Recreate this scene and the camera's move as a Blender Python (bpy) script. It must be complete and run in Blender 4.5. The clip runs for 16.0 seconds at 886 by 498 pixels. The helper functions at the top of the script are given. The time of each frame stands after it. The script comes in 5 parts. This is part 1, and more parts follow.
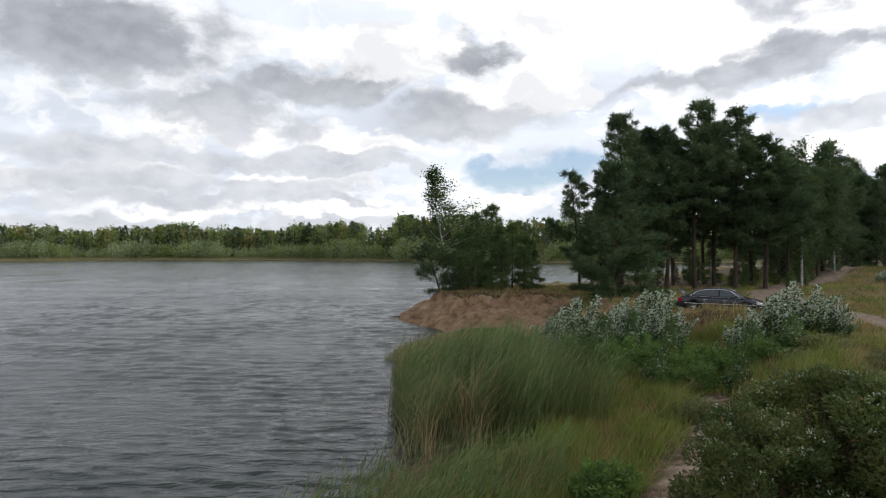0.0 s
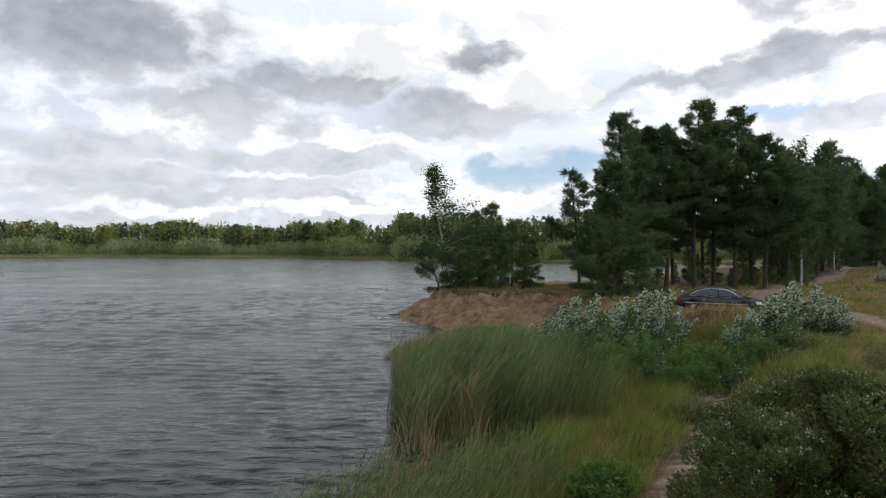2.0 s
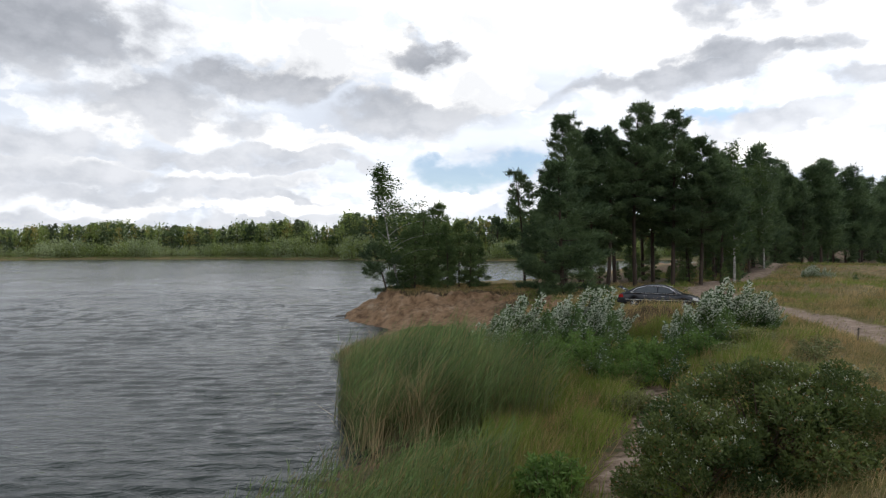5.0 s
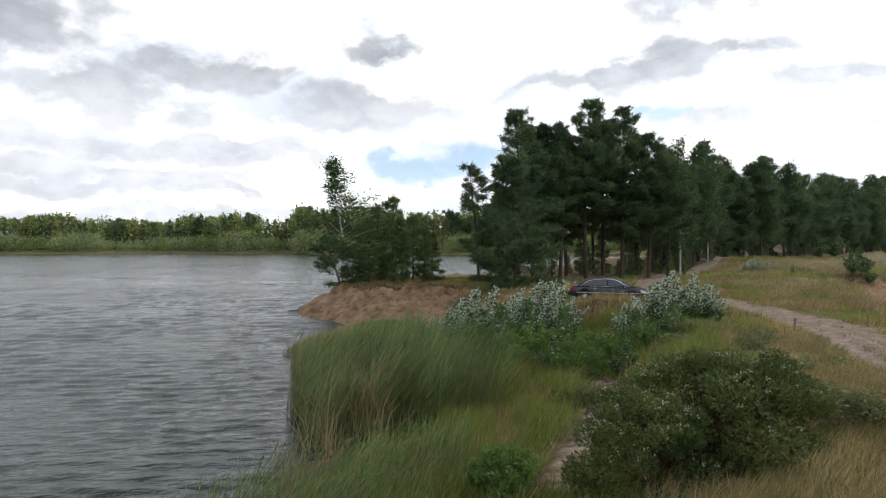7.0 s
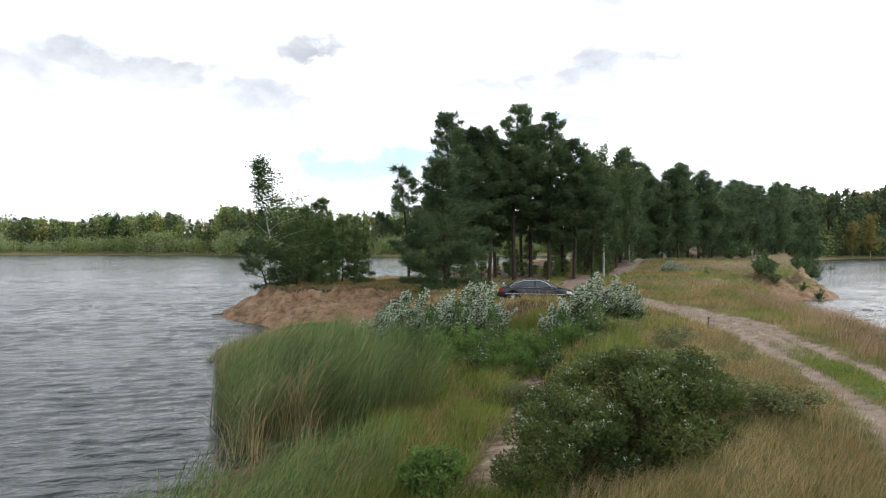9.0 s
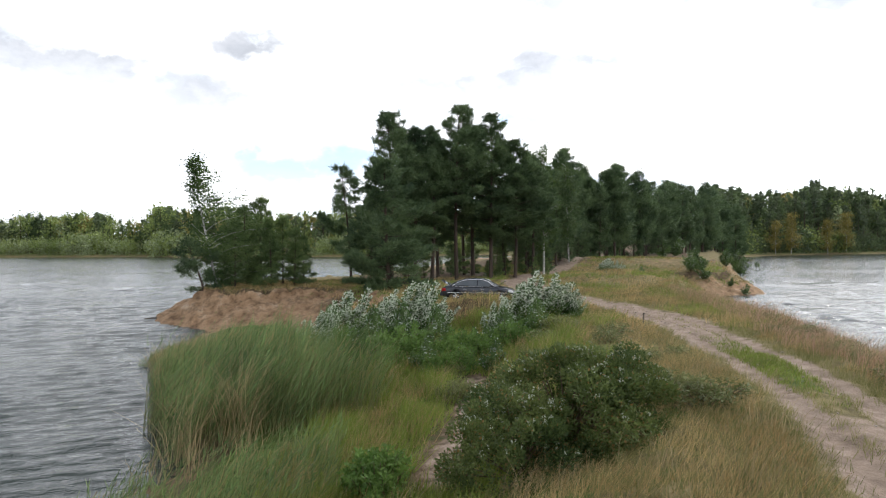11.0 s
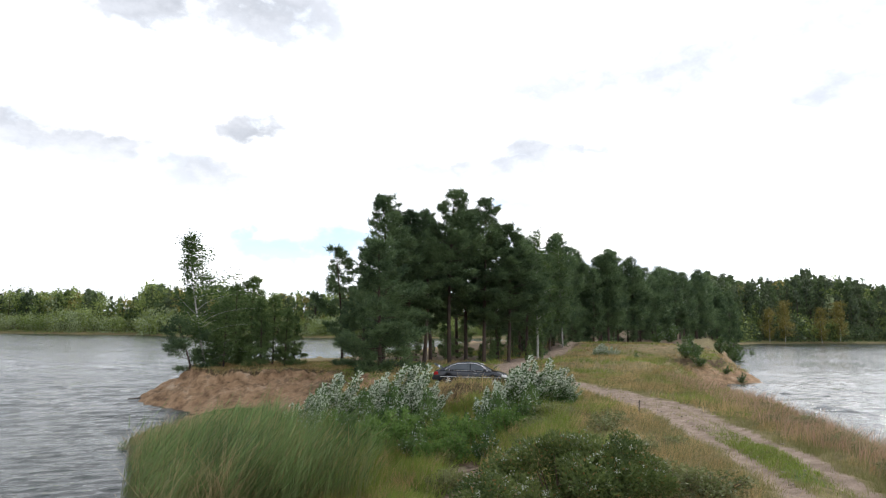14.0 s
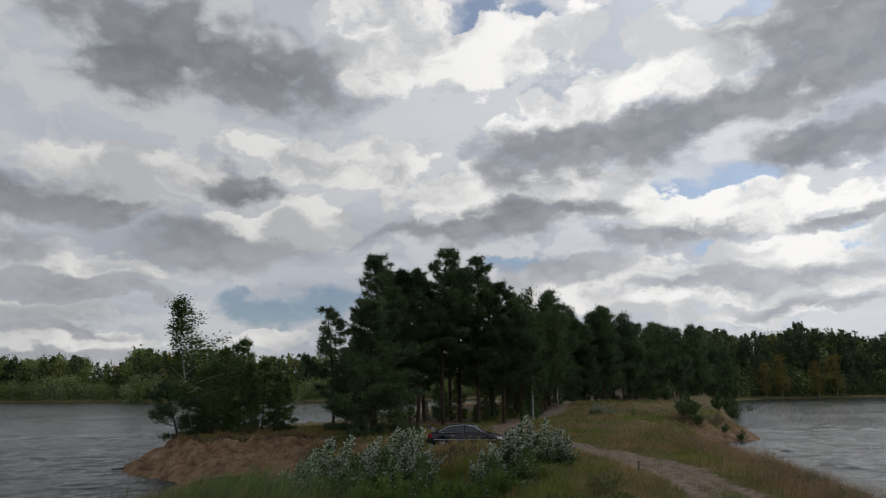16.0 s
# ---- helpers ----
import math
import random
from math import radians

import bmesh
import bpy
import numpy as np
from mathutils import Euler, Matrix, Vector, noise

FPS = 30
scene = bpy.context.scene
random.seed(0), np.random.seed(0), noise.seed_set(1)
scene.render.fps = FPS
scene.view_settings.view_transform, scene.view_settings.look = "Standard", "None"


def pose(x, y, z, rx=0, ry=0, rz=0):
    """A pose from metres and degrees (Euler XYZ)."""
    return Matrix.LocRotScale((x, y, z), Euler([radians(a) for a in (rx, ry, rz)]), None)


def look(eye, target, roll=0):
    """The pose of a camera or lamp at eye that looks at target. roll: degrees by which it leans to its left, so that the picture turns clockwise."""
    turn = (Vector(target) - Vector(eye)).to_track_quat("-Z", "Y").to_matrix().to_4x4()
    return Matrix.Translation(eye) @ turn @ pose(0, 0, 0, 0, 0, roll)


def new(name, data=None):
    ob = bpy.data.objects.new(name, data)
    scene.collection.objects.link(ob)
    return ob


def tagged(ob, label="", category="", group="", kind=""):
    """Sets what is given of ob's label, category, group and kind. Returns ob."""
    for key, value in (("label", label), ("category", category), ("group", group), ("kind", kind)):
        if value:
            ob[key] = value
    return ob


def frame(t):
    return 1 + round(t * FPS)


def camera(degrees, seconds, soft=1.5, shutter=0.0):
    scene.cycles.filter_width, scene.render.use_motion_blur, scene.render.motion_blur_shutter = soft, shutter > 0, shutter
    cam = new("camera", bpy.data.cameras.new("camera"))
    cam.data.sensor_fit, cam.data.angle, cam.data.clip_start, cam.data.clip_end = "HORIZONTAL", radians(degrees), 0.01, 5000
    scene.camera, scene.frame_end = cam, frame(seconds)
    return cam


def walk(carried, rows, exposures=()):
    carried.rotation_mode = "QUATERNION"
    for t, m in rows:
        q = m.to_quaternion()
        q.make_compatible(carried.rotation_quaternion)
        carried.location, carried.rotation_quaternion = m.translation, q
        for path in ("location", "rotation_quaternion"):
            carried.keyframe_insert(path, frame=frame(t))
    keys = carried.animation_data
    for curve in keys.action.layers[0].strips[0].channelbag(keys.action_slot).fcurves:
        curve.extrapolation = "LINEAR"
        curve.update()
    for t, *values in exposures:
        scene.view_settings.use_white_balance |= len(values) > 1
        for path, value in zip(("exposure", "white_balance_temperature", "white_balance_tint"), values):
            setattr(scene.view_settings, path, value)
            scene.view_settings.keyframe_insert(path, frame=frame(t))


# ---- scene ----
# camera: stands on a sand mound, turns and tilts where it is
EYE = (0.0, 0.0, 6.0)
cam = camera(70.5, 16.0, soft=1.2)
PATH = [
    (0.0, 0.00, 0.00, -0.06), (0.5, 0.11, -0.15, 0.22), (1.0, 0.33, 0.18, 0.23), (1.5, 1.06, 0.00, 0.03), (2.0, -0.02, -0.17, -0.35),
    (2.5, -4.54, -0.69, 0.06), (3.0, -4.22, -0.12, 0.28), (3.5, -4.21, -0.33, 0.18), (4.0, -3.43, -0.21, 0.04), (4.5, -3.31, -0.01, 0.26),
    (5.0, -4.86, -0.15, 0.07), (5.2, -7.99, -0.15, -0.22), (7.3, -9.06, -1.00, 0.02), (7.5, -8.93, -1.32, -0.07), (8.0, -12.78, -0.95, -0.42),
    (8.5, -16.19, -0.67, -0.39), (8.7, -15.41, -0.54, -0.13), (10.8, -16.09, -0.74, 0.01), (11.0, -20.65, -0.57, 0.19), (11.5, -22.75, -0.48, -0.71),
    (12.0, -22.88, -0.58, -0.07), (12.5, -22.07, -1.10, 0.22), (13.0, -21.43, -1.24, -0.28), (13.5, -21.31, -1.24, -0.09), (13.8, -21.25, 1.00, -0.40),
    (14.0, -21.28, 6.94, -0.73), (14.5, -21.67, 12.61, -0.23), (15.0, -21.58, 12.95, 0.06), (15.5, -21.67, 13.05, 0.35), (16.0, -21.88, 12.35, 0.28)]
EXPOSURE = [(0.0, -0.5), (5.2, -0.4), (7.3, -0.14), (8.7, 0.16), (10.8, 0.28), (13.6, 0.34), (14.1, 0.2), (14.5, -1.08), (15.0, -1.35), (16.0, -1.5)]
walk(cam, [(t, pose(*EYE, 90 + p, r, y)) for t, y, p, r in PATH], EXPOSURE)

# ---- light ----
SUN_AZ, SUN_EL = 68.0, 39.0     # degrees right of the first view, above the horizon
world = bpy.data.worlds.new("sky")
scene.world = world
world.use_nodes = True
wt = world.node_tree
wt.nodes.clear()


def wn(kind, **kw):
    n = wt.nodes.new(kind)
    for k, v in kw.items():
        setattr(n, k, v)
    return n


def wmath(op, a, b=None, c=None, clamp=False):
    n = wn("ShaderNodeMath", operation=op, use_clamp=clamp)
    for i, v in enumerate((a, b, c)):
        if v is None:
            continue
        if isinstance(v, (int, float)):
            n.inputs[i].default_value = v
        else:
            wt.links.new(v, n.inputs[i])
    return n.outputs[0]


def wmap(v, a, b, c=0.0, d=1.0, smooth=True):
    n = wn("ShaderNodeMapRange", interpolation_type="SMOOTHSTEP" if smooth else "LINEAR")
    wt.links.new(v, n.inputs[0])
    for i, q in enumerate((a, b, c, d)):
        n.inputs[i + 1].default_value = q
    return n.outputs[0]


coord = wn("ShaderNodeTexCoord").outputs["Generated"]
sep = wn("ShaderNodeSeparateXYZ")
wt.links.new(coord, sep.inputs[0])
dx, dy, dz = sep.outputs
az_ = wmath("MULTIPLY", wmath("ARCTAN2", dx, dy), 180 / math.pi)
el_ = wmath("MULTIPLY", wmath("ARCSINE", dz), 180 / math.pi)
ang = wn("ShaderNodeCombineXYZ")
wt.links.new(az_, ang.inputs[0])
wt.links.new(el_, ang.inputs[1])


def wnoise(vec, scale, detail, rough, sx=1.0, sy=1.0, off=0.0, colour=False):
    m = wn("ShaderNodeMapping")
    wt.links.new(vec, m.inputs[0])
    m.inputs["Scale"].default_value = (sx, sy, 1)
    m.inputs["Location"].default_value = (off, off * 0.7, off * 0.3)
    n = wn("ShaderNodeTexNoise")
    wt.links.new(m.outputs[0], n.inputs["Vector"])
    n.inputs["Scale"].default_value, n.inputs["Detail"].default_value, n.inputs["Roughness"].default_value = scale, detail, rough
    return n.outputs["Color" if colour else 0]


# ragged outlines: the angles are pushed about by turbulence
push = wn("ShaderNodeVectorMath", operation="MULTIPLY_ADD")
wt.links.new(wnoise(ang.outputs[0], 0.17, 7, 0.56, 1, 1.5, 3.0, True), push.inputs[0])
push.inputs[1].default_value = (11, 6.0, 0)
half = wn("ShaderNodeVectorMath", operation="SUBTRACT")
wt.links.new(ang.outputs[0], half.inputs[0])
half.inputs[1].default_value = (5.5, 3.0, 0)
wt.links.new(half.outputs[0], push.inputs[2])
warped = push.outputs[0]


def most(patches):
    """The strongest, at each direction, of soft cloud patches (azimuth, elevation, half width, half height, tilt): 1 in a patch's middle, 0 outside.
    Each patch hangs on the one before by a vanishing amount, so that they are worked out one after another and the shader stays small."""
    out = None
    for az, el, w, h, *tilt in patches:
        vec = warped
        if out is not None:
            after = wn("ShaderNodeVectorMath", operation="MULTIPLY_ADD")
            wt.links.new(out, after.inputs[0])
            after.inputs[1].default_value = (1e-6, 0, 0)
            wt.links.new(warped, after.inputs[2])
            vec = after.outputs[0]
        m = wn("ShaderNodeMapping", vector_type="TEXTURE")
        wt.links.new(vec, m.inputs[0])
        m.inputs["Location"].default_value = (az, el, 0)
        m.inputs["Rotation"].default_value = (0, 0, radians(tilt[0] if tilt else 0.0))
        m.inputs["Scale"].default_value = (w, h, 1)
        ln = wn("ShaderNodeVectorMath", operation="LENGTH")
        wt.links.new(m.outputs[0], ln.inputs[0])
        v = wmap(ln.outputs["Value"], 1.45, 0.15, smooth=False)
        out = v if out is None else wmath("MAXIMUM", out, v)
    return out


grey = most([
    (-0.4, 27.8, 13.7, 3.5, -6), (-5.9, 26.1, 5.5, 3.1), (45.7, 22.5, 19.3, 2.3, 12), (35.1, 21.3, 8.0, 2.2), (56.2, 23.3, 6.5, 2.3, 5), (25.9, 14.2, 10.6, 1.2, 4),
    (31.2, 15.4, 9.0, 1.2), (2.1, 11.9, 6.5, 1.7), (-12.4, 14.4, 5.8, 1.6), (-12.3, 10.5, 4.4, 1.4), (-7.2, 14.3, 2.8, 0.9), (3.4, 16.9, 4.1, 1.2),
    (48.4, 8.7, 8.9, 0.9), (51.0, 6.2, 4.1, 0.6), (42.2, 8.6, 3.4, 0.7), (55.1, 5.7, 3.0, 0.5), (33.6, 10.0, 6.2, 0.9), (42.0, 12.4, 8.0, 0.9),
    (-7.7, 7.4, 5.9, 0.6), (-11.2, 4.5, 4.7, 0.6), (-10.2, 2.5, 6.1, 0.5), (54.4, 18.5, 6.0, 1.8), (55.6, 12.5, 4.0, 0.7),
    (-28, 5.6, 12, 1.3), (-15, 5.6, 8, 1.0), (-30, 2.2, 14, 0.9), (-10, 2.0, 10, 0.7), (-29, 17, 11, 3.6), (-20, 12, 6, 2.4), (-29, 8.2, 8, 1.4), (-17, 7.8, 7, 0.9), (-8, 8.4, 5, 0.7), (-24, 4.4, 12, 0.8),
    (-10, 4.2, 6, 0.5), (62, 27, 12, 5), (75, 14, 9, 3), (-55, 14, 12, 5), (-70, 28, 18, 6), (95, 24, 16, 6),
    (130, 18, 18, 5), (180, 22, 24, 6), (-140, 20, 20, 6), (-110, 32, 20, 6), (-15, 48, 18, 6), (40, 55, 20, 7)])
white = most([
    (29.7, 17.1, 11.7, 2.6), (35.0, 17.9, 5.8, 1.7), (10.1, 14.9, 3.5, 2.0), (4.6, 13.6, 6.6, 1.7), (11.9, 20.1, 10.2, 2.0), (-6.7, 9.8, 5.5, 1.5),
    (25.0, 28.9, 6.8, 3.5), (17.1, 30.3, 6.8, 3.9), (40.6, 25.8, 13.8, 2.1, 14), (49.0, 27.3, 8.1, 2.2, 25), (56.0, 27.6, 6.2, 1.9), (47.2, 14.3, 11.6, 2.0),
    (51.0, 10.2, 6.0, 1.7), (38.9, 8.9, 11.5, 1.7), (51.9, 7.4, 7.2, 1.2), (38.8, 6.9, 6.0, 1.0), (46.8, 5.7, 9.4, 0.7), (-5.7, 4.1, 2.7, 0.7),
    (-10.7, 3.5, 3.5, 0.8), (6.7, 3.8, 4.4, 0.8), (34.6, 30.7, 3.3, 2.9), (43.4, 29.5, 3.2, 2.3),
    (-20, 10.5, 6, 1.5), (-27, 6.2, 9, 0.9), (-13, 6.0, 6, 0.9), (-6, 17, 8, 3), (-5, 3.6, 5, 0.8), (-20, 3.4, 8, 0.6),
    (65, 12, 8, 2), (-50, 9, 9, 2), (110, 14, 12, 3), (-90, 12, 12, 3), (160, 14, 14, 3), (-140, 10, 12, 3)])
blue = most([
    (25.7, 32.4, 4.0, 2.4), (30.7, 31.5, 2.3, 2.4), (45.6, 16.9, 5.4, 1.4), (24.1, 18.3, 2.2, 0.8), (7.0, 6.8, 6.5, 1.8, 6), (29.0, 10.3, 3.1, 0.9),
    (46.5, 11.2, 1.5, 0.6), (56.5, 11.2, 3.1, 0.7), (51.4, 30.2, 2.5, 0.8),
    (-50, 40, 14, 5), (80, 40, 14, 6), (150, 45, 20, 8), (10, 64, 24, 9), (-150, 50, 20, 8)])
flat = wn("ShaderNodeVectorMath", operation="DIVIDE")
wt.links.new(coord, flat.inputs[0])
den = wn("ShaderNodeCombineXYZ")
dzz = wmath("ADD", wmath("MAXIMUM", dz, 0.0), 0.10)
for i in range(3):
    wt.links.new(dzz, den.inputs[i])
wt.links.new(den.outputs[0], flat.inputs[1])
layer = wnoise(flat.outputs[0], 0.9, 7, 0.55, 1, 1, 1.7)
fine = wnoise(ang.outputs[0], 0.22, 6, 0.52, 1, 1.6, 7.0)


def blend(f, a_, b_):
    """Mixes two colours, each a tuple or a socket."""
    x = wn("ShaderNodeMix", data_type="RGBA")
    wt.links.new(f, x.inputs["Factor"])
    for key, val in (("A", a_), ("B", b_)):
        if isinstance(val, tuple):
            x.inputs[key].default_value = (*val, 1)
        else:
            wt.links.new(val, x.inputs[key])
    return x.outputs["Result"]


# high veil with blue holes in it, heaped white clouds before it, and their soft grey undersides
turb = wnoise(ang.outputs[0], 0.30, 8, 0.56, 1, 1.5, 21.0)
lump = wnoise(warped, 0.15, 8, 0.5, 1, 1.8, 31.0)
veil = blend(wmap(layer, 0.38, 0.64), (1.30, 1.38, 1.51), (1.02, 1.10, 1.24))
sky = wn("ShaderNodeTexSky", sky_type="NISHITA", sun_disc=False, sun_elevation=radians(SUN_EL), sun_rotation=radians(SUN_AZ))
clear = wn("ShaderNodeVectorMath", operation="MULTIPLY")
wt.links.new(sky.outputs[0], clear.inputs[0])
clear.inputs[1].default_value = (0.122, 0.143, 0.165)
hole = wmath("ADD", blue, wmath("MULTIPLY", wmath("SUBTRACT", 0.5, fine), wmap(blue, 0.0, 0.3, 0.0, 2.0)))
backing = blend(wmath("MULTIPLY", wmap(hole, 0.12, 0.75), 0.74), veil, clear.outputs[0])
puffs = wmath("MULTIPLY", wmap(lump, 0.47, 0.56), 0.5)
backing = blend(wmath("MULTIPLY", puffs, wmap(hole, 0.2, 0.5, 1.0, 0.0)), backing, (1.66, 1.66, 1.66))
head = wmath("ADD", white, wmath("MULTIPLY", wmath("SUBTRACT", turb, 0.5), wmap(white, 0.0, 0.25, 0.0, 1.5)))
cotton = blend(wmap(lump, 0.40, 0.62), (1.25, 1.27, 1.31), (2.0, 1.98, 1.95))
body = blend(wmap(head, 0.26, 0.44), backing, cotton)
heap = wmath("ADD", grey, wmath("MULTIPLY", wmath("SUBTRACT", 0.5, lump), wmap(grey, 0.0, 0.4, 0.0, 0.9)))
heap = wmath("ADD", heap, wmath("MULTIPLY", wmath("SUBTRACT", turb, 0.5), wmap(grey, 0.0, 0.4, 0.0, 1.6)))
low_under = blend(wmap(turb, 0.3, 0.7), (0.82, 0.86, 0.94), (1.10, 1.13, 1.20))
high_under = blend(wmap(turb, 0.3, 0.7), (0.47, 0.50, 0.56), (0.68, 0.71, 0.78))
under = blend(wmap(el_, 8, 17), low_under, high_under)
cloudy = blend(wmath("MULTIPLY", wmap(heap, 0.0, 0.75), 0.96), body, under)
# the cloud deck is brighter towards the veiled sun and darker overhead and away from it
sun_way = Vector((math.sin(radians(SUN_AZ)) * math.cos(radians(SUN_EL)), math.cos(radians(SUN_AZ)) * math.cos(radians(SUN_EL)), math.sin(radians(SUN_EL))))
toward = wn("ShaderNodeVectorMath", operation="DOT_PRODUCT")
wt.links.new(coord, toward.inputs[0])
toward.inputs[1].default_value = sun_way
deck = wmath("ADD", wmap(el_, 30, 58, 1.0, 0.45), wmap(toward.outputs["Value"], 0.5, 1.0, 0.0, 0.42))
bg = wn("ShaderNodeBackground")
wt.links.new(cloudy, bg.inputs[0])
wt.links.new(deck, bg.inputs[1])
wt.links.new(bg.outputs[0], wn("ShaderNodeOutputWorld").inputs[0])

sun = new("sun", bpy.data.lights.new("sun", "SUN"))
sun.data.energy, sun.data.angle, sun.data.color = 1.5, radians(4), (1.0, 0.94, 0.84)
sun.matrix_world = look(sun_way * 60, (0, 0, 0))


# ---- materials ----
def material(name, dark, light, rough=0.8, scale=3.0, island=False, bump=0.0, through_light=0.0, gloss=0.3, accent=None, share=0.0, stretch=(1, 1, 1)):
    """Two tones mixed by noise at two scales (or leaf by leaf), with an optional third tone on a share of the pieces."""
    m = bpy.data.materials.new(name)
    m.use_nodes = True
    nt = m.node_tree
    b = nt.nodes["Principled BSDF"]
    b.inputs["Roughness"].default_value = rough
    b.inputs["Specular IOR Level"].default_value = gloss
    tc = nt.nodes.new("ShaderNodeTexCoord")
    mp = nt.nodes.new("ShaderNodeMapping")
    mp.inputs["Scale"].default_value = stretch
    geo = nt.nodes.new("ShaderNodeNewGeometry")
    nt.links.new(geo.outputs["Position"], mp.inputs[0])
    n1 = nt.nodes.new("ShaderNodeTexNoise")
    n1.inputs["Scale"].default_value, n1.inputs["Detail"].default_value = scale, 6
    n2 = nt.nodes.new("ShaderNodeTexNoise")
    n2.inputs["Scale"].default_value, n2.inputs["Detail"].default_value = scale * 9, 4
    for n in (n1, n2):
        nt.links.new(mp.outputs[0], n.inputs["Vector"])
    add = nt.nodes.new("ShaderNodeMath")
    add.operation = "MULTIPLY_ADD"
    nt.links.new(n2.outputs[0], add.inputs[0])
    add.inputs[1].default_value = 0.5
    nt.links.new(n1.outputs[0], add.inputs[2])
    fac = add.outputs[0]
    lo, hi = 0.5, 1.0
    if island:
        ad = nt.nodes.new("ShaderNodeMath")
        ad.operation = "MULTIPLY_ADD"
        nt.links.new(geo.outputs["Random Per Island"], ad.inputs[0])
        ad.inputs[1].default_value = 0.7
        nt.links.new(fac, ad.inputs[2])
        patch = nt.nodes.new("ShaderNodeMath")
        patch.operation = "MULTIPLY_ADD"
        nt.links.new(n1.outputs[0], patch.inputs[0])
        patch.inputs[1].default_value = 1.5
        nt.links.new(ad.outputs[0], patch.inputs[2])
        fac, lo, hi = patch.outputs[0], 1.28, 2.47
    mr = nt.nodes.new("ShaderNodeMapRange")
    nt.links.new(fac, mr.inputs[0])
    mr.inputs[1].default_value, mr.inputs[2].default_value = lo, hi
    mx = nt.nodes.new("ShaderNodeMix")
    mx.data_type = "RGBA"
    nt.links.new(mr.outputs[0], mx.inputs["Factor"])
    mx.inputs["A"].default_value, mx.inputs["B"].default_value = (*dark, 1), (*light, 1)
    col = mx.outputs["Result"]
    if accent:
        gt = nt.nodes.new("ShaderNodeMath")
        gt.operation = "LESS_THAN"
        wnz = nt.nodes.new("ShaderNodeTexWhiteNoise")
        wnz.noise_dimensions = "1D"
        nt.links.new(geo.outputs["Random Per Island"], wnz.inputs["W"])
        nt.links.new(wnz.outputs["Value"], gt.inputs[0])
        gt.inputs[1].default_value = share
        m2 = nt.nodes.new("ShaderNodeMix")
        m2.data_type = "RGBA"
        nt.links.new(gt.outputs[0], m2.inputs["Factor"])
        nt.links.new(col, m2.inputs["A"])
        m2.inputs["B"].default_value = (*accent, 1)
        col = m2.outputs["Result"]
    nt.links.new(col, b.inputs["Base Color"])
    if bump:
        bp = nt.nodes.new("ShaderNodeBump")
        bp.inputs["Strength"].default_value, bp.inputs["Distance"].default_value = bump, 0.03
        nt.links.new(n2.outputs[0], bp.inputs["Height"])
        nt.links.new(bp.outputs[0], b.inputs["Normal"])
    if through_light:
        tr = nt.nodes.new("ShaderNodeBsdfTranslucent")
        nt.links.new(col, tr.inputs[0])
        ms = nt.nodes.new("ShaderNodeMixShader")
        ms.inputs[0].default_value = through_light
        nt.links.new(b.outputs[0], ms.inputs[1])
        nt.links.new(tr.outputs[0], ms.inputs[2])
        nt.links.new(ms.outputs[0], nt.nodes["Material Output"].inputs[0])
    return m


def leafy(name, dark, light, **kw):
    kw.setdefault("through_light", 0.3)
    return material(name, dark, light, rough=kw.pop("rough", 0.6), scale=kw.pop("scale", 0.35), island=True, **kw)


PINE_BARK = material("pine_bark", (0.035, 0.029, 0.025), (0.095, 0.068, 0.05), 0.95, 2.5, bump=0.6, stretch=(1, 1, 0.35))
BIRCH_BARK = material("birch_bark", (0.10, 0.09, 0.08), (0.72, 0.70, 0.66), 0.8, 3.0, stretch=(1, 1, 4))
TWIG = material("twig_bark", (0.06, 0.045, 0.03), (0.17, 0.12, 0.08), 0.9, 4)
NEEDLES = leafy("pine_needles", (0.034, 0.062, 0.032), (0.15, 0.215, 0.095), through_light=0.35)
NEEDLES_BLUE = leafy("young_pine_needles", (0.055, 0.095, 0.035), (0.18, 0.25, 0.09), through_light=0.35)
BIRCH_LEAF = leafy("birch_leaves", (0.035, 0.07, 0.02), (0.11, 0.16, 0.05), through_light=0.4)
YELLOW_LEAF = leafy("yellow_birch_leaves", (0.13, 0.125, 0.035), (0.33, 0.27, 0.08), through_light=0.4)
POPLAR_LEAF = leafy("silver_poplar_leaves", (0.045, 0.09, 0.03), (0.13, 0.20, 0.065), accent=(0.60, 0.64, 0.53), share=0.52, scale=0.6)
POPLAR_GREEN = leafy("poplar_leaves", (0.05, 0.10, 0.03), (0.14, 0.215, 0.065), accent=(0.52, 0.57, 0.50), share=0.07, scale=0.6)
GREEN_LEAF = leafy("shrub_leaves", (0.055, 0.115, 0.024), (0.17, 0.27, 0.065), scale=0.8, through_light=0.4)
HERB_LEAF = leafy("herb_leaves", (0.085, 0.105, 0.035), (0.22, 0.235, 0.095), scale=0.7)
DOGWOOD_LEAF = leafy("dogwood_leaves", (0.038, 0.066, 0.018), (0.148, 0.182, 0.054), accent=(0.20, 0.13, 0.045), share=0.05, scale=0.7, through_light=0.35)
PALE_FLOWER = material("pale_flower", (0.24, 0.27, 0.18), (0.40, 0.42, 0.33), 0.8, 6)
REED_LEAF = leafy("reed_leaves", (0.04, 0.078, 0.024), (0.225, 0.315, 0.108), scale=0.5, accent=(0.30, 0.24, 0.11), share=0.09)
REED_STEM = leafy("reed_stems", (0.11, 0.13, 0.05), (0.26, 0.25, 0.11))
REED_STRAW = leafy("reed_straw", (0.22, 0.16, 0.08), (0.42, 0.33, 0.18))
